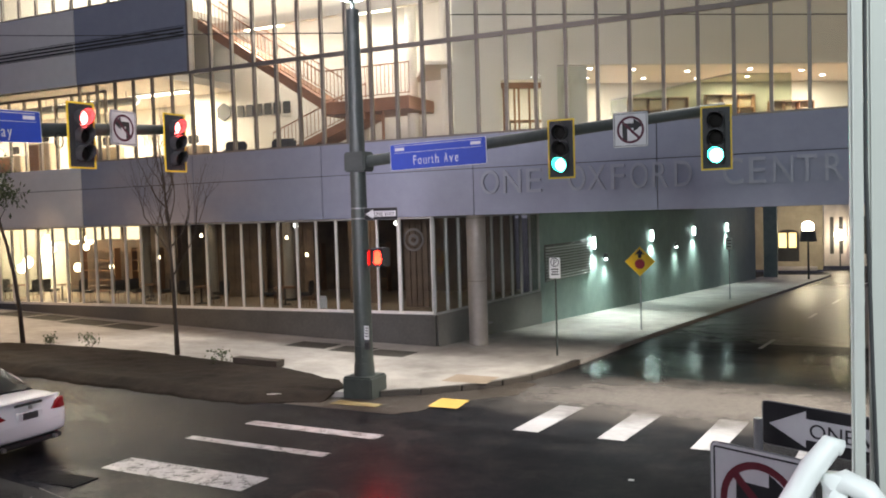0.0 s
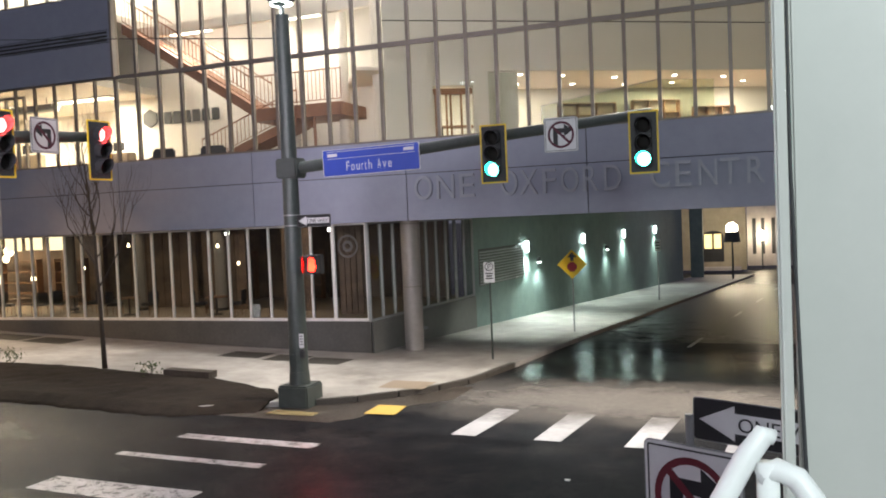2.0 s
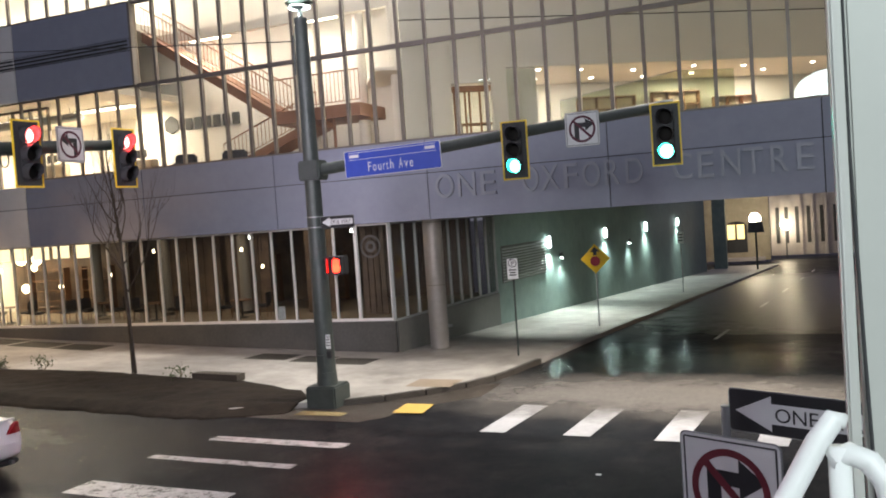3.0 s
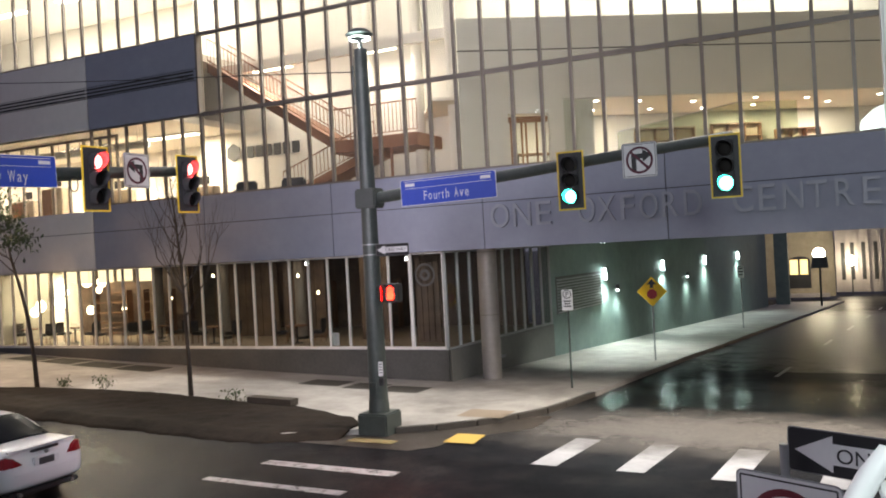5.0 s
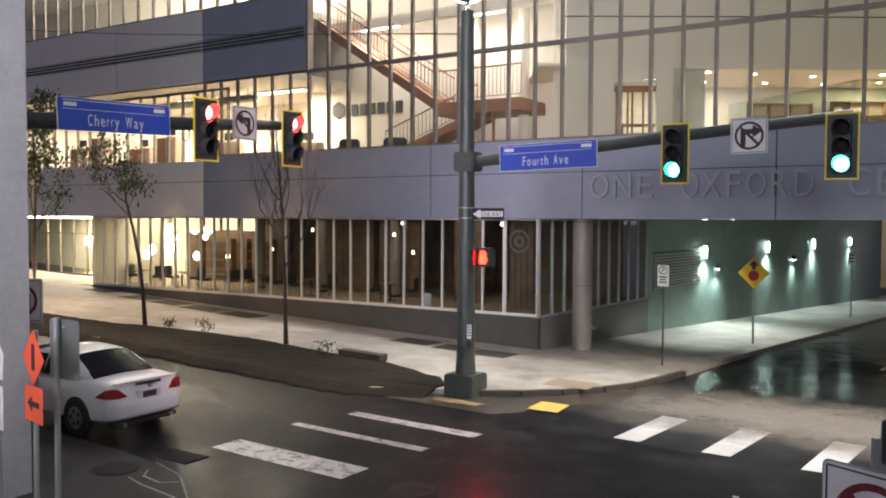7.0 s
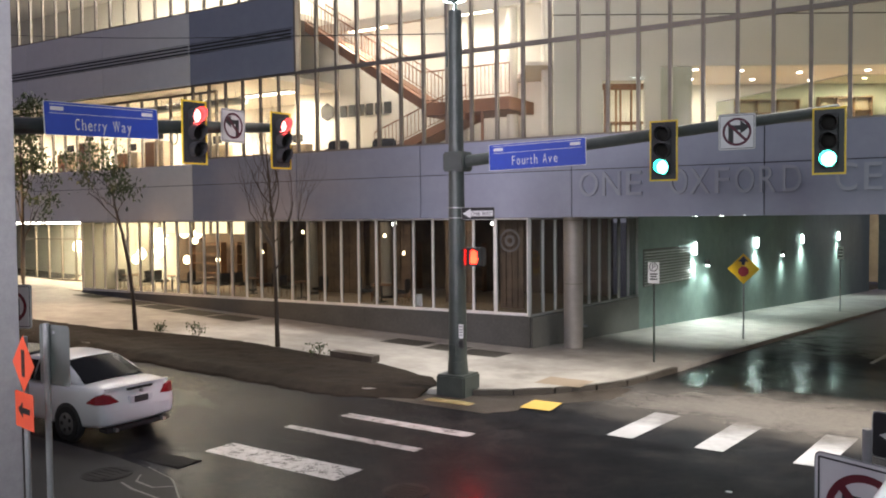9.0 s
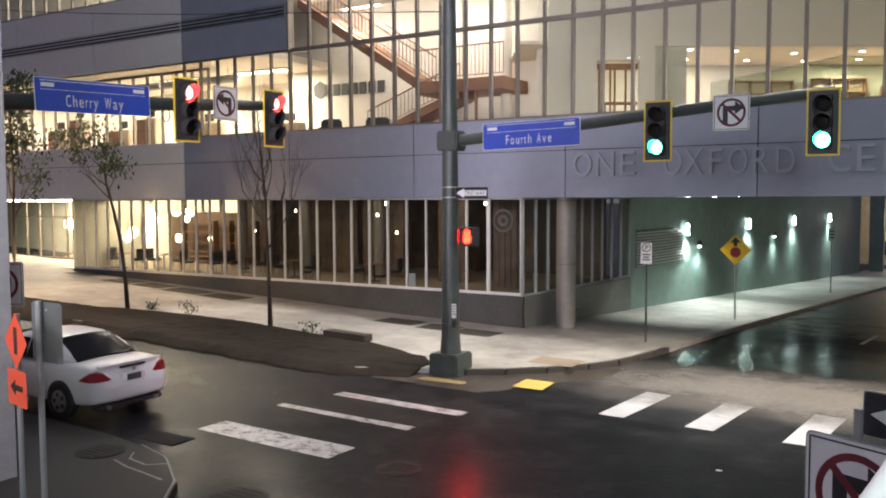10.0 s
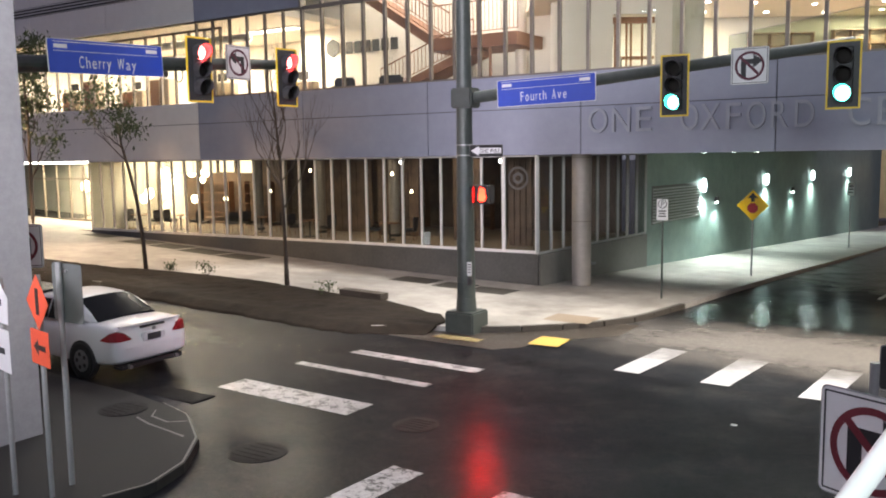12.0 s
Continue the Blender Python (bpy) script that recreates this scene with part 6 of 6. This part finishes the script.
part("bent_tube", bent_tube([(0.00, 1.365, 1.275), (0.025, 1.362, 1.290), (0.05, 1.358, 1.280), (0.070, 1.353, 1.252), (0.080, 1.348, 1.21), (0.084, 1.345, 1.15), (0.085, 1.345, 0.0)], [0.0180] * 7, 16), WHITE_PAINT, rl, smooth=True)
part("upright", tube((0.010, 1.362, 0.0), (0.010, 1.362, 1.30), 0.0165, seg=16), WHITE_PAINT, rl, smooth=True)



def perforated(p00, p10, p11, p01, nu, nv):
    """A thin sheet with a round hole in every cell of a skewed grid."""
    bm = bmesh.new()
    a, b, c, d = (Vector(p) for p in (p00, p10, p11, p01))

    def at(u, v):
        return a.lerp(b, u).lerp(d.lerp(c, u), v)

    for i in range(nu):
        for j in range(nv):
            def spot(q, k):
                return at((i + 0.5 + q * math.cos(k)) / nu, (j + 0.5 + q * math.sin(k)) / nv)
            outer = [bm.verts.new(at((i + x) / nu, (j + y) / nv)) for x, y in ((1, 0.5), (1, 1), (0.5, 1), (0, 1), (0, 0.5), (0, 0), (0.5, 0), (1, 0))]
            inner = [bm.verts.new(spot(0.27, k * math.pi / 4)) for k in range(8)]
            for k in range(8):
                bm.faces.new((outer[k], outer[(k + 1) % 8], inner[(k + 1) % 8], inner[k]))
    return bm


part("perforated_panel", perforated((-0.50, 1.20, 0.25), (0.0, 1.362, 0.25), (0.0, 1.362, 1.22), (-0.045, 1.352, 1.16), 26, 46), WHITE_PAINT, rl, "white perforated metal infill")

# ---- rain water and painted light on the roads, thinning out at the edges ----
def thin_film(name, colours, rough, bump, scale, cover, inner=0.62):
    """A film over the road that breaks up and fades towards its rim."""
    m, n, l, b = material(name)
    c = ramp(n, l, noise_node(n, l, 9.0, 6, 0.75).outputs[0], [(0.35, colours[0]), (0.65, colours[1])])
    l.new(c.outputs[0], b.inputs["Base Color"])
    b.inputs["Roughness"].default_value = rough
    bp = n.new("ShaderNodeBump")
    bp.inputs["Strength"].default_value, bp.inputs["Distance"].default_value = bump, 0.03
    l.new(noise_node(n, l, scale, 4, 0.65).outputs[0], bp.inputs["Height"])
    l.new(bp.outputs[0], b.inputs["Normal"])
    tc, shift, ln = n.new("ShaderNodeTexCoord"), n.new("ShaderNodeVectorMath"), n.new("ShaderNodeVectorMath")
    shift.operation, ln.operation = "MULTIPLY_ADD", "LENGTH"
    shift.inputs[1].default_value, shift.inputs[2].default_value = (2, 2, 0), (-1, -1, 0)
    l.new(tc.outputs["Generated"], shift.inputs[0])
    l.new(shift.outputs[0], ln.inputs[0])
    patchy, add = noise_node(n, l, 0.9, 6, 0.7), n.new("ShaderNodeMath")
    add.operation = "MULTIPLY_ADD"
    add.inputs[1].default_value = 0.9
    l.new(patchy.outputs[0], add.inputs[0])
    l.new(ln.outputs["Value"], add.inputs[2])
    span = n.new("ShaderNodeMath")
    span.operation = "DIVIDE"
    span.inputs[1].default_value = 1.6
    l.new(add.outputs[0], span.inputs[0])
    fade = ramp(n, l, span.outputs[0], [(inner / 1.6, (cover,) * 3), (0.92, (0, 0, 0))])
    tr, mx = n.new("ShaderNodeBsdfTransparent"), n.new("ShaderNodeMixShader")
    l.new(fade.outputs[0], mx.inputs[0])
    l.new(tr.outputs[0], mx.inputs[1])
    l.new(b.outputs[0], mx.inputs[2])
    l.new(mx.outputs[0], n["Material Output"].inputs["Surface"])
    return m


WATER = thin_film("rain_water", ((0.010, 0.013, 0.013), (0.016, 0.018, 0.017)), 0.07, 0.55, 3.2, 1.0)
# Pool of street light at the side street mouth, put into a paler colour.
LIGHT_POOL = thin_film("road_light_pool", ((0.065, 0.058, 0.051), (0.135, 0.122, 0.106)), 0.6, 0.4, 30.0, 0.95, 0.75)
# Warm reflections near the parked car, put into a brown road film.
WARM_SHEEN = thin_film("warm_road_sheen", ((0.018, 0.013, 0.010), (0.048, 0.034, 0.025)), 0.34, 0.4, 24.0, 0.55)
# Lit tone of the side street asphalt, put into a paler film.
LIT_TONE = thin_film("lit_road_tone", ((0.035, 0.039, 0.034), (0.095, 0.090, 0.074)), 0.30, 0.5, 18.0, 0.9, 1.0)


def film_sheet(name, x0, x1, y0, y1, lift, mat, label, category):
    ob = part(name, sheet(steps(x0, x1, 14), steps(y0, y1, 10), lambda x, y: road_z(x, y) + lift), mat)
    return tagged(ob, label, category, kind="stuff")


film_sheet("puddle", -9.5, 5.0, 20.8, 30.0, 0.0075, WATER, "shallow rippled rain water in the side street", "puddle")
film_sheet("road_light_film", -11.0, 5.5, 17.6, 23.6, 0.008, LIGHT_POOL, "pale film painting the light pool at the side street mouth", "silt")
film_sheet("road_light_film", -24.0, -10.0, 11.2, 17.2, 0.005, WARM_SHEEN, "brown film painting the warm sheen on the road beside the bed", "silt")
film_sheet("road_light_film", -10.0, 12.0, 20.0, 84.0, 0.004, LIT_TONE, "grey-brown film painting the lit tone of the side street road", "silt")

# ---- drain, window mark, litter, cable loop ----
drain = root("storm_drain", pose(-12.75, 10.6, road_z(-12.75, 10.6) + 0.004), "black iron storm drain grate beside the kerb", "drain grate")
part("frame", box(-0.75, 0.75, -0.28, 0.28, -0.05, 0.004, 0.004), IRON, drain)
dbar = finish("bar", box(-0.02, 0.02, -0.25, 0.25, 0.0, 0.014), IRON)
for i in range(13):
    shared("bar", dbar, pose(-0.66 + i * 0.11, 0, 0), drain)
decal = root("window_mark", pose(-13.22, GLASS_Y - 0.02, 3.62), "faint grey round mark stuck on the glass", "window mark")
part("ring", ring(0.33, 0.40, 0.0), GRANITE, decal)
part("inner_mark", ring(0.10, 0.2, 0.0), GRANITE, decal)
scrap = part("paper_scrap", box(-0.05, 0.05, -0.03, 0.03, 0, 0.012, 0.004), SIGN_WHITE)
scrap.location = (-3.14, 14.18, road_z(-3.14, 14.18) + 0.001)
tagged(scrap, "small white scrap of litter on the road", "litter")
loop_pts = [(-13.62, 11.78 + 0.10 * math.cos(2 * math.pi * i / 16) , 6.14 + 0.15 * math.sin(2 * math.pi * i / 16)) for i in range(17)]
tagged(part("signal_cable", bent_tube(loop_pts, [0.012] * 17, 6), CABLE), "looped black signal cable hanging at the arm", "cable")

# ---- pale worn paint on the near kerb edge ----
bm = bmesh.new()
rows = []
for i in range(31):
    y = 6.6 + 3.2 * i / 30
    x = near_edge(y)
    rows.append([bm.verts.new((x - o, y - o * 0.4, pave_z(x, y) + 0.004)) for o in (0.03, 0.065)])
for i, (r, s) in enumerate(zip(rows, rows[1:])):
    bm.faces.new((r[0], r[1], s[1], s[0]))
kp = part("kerb_paint", bm, PLINTH)
bmesh_up(kp)
tagged(kp, "worn pale paint line on the near kerb", "road marking")

for k, pts in enumerate(([(-11.85, 8.98), (-11.4, 8.86), (-10.9, 8.80), (-10.4, 8.74)], [(-11.9, 9.42), (-11.68, 9.16), (-11.2, 9.08), (-10.95, 9.30)])):
    bm = bmesh.new()
    rows = [[bm.verts.new((x, y + o, pave_z(x, y) + 0.004)) for o in (-0.02 - 0.012 * (i % 2), 0.025)] for i, (x, y) in enumerate(pts)]
    for a, b in zip(rows, rows[1:]):
        bm.faces.new((a[0], b[0], b[1], a[1]))
    mk = part("pavement_joint", bm, GRANITE)
    bmesh_up(mk)
    tagged(mk, "pale worn joint line in the near pavement", "joint line", "pavement joint lines")

# ---- kerb stones, one object each ----
KERB_DARK = surface("damp_kerb_stone", (0.024, 0.021, 0.018), (0.07, 0.06, 0.05), 6, (0.35, 0.6), bump=0.3)
kerb_mesh = finish("kerb_stone", box(-0.735, 0.735, -0.09, 0.09, -0.30, 0.0, 0.012), KERB_DARK)
kerb_mesh_pale = finish("kerb_stone", box(-0.735, 0.735, -0.09, 0.09, -0.30, 0.0, 0.012), CURB)


def kerb_run(points, mesh, parent):
    for (x0, y0), (x1, y1) in zip(points, points[1:]):
        mx, my = (x0 + x1) / 2, (y0 + y1) / 2
        z0, z1 = pave_z(x0, y0), pave_z(x1, y1)
        ln = math.hypot(x1 - x0, y1 - y0)
        ob = new("kerb_stone", mesh)
        ob.parent = parent
        ob.matrix_local = pose(mx, my, (z0 + z1) / 2 + 0.006, 0, -math.degrees(math.atan2(z1 - z0, ln)), math.degrees(math.atan2(y1 - y0, x1 - x0))) @ Matrix.Diagonal((ln / 1.5, 1, 1, 1))


kerb_run([(x, 17.16) for x in steps(-52, -23.0, 20)], kerb_mesh, front)
kerb_run([(edge_x(y) - 0.03, y) for y in (18.6, 19.2, 20.0, 21.0, 22.0, 23.0, 24.0, 25.0)], kerb_mesh, front)
kerb_run([(edge_x(y) - 0.03, y) for y in (25.0, 26.0, 27.0, 28.0, 29.0)], kerb_mesh_pale, front)
kerb_run([(side_x(y, 5.36), y) for y in steps(29.0, 92.0, 42)], kerb_mesh_pale, strip)
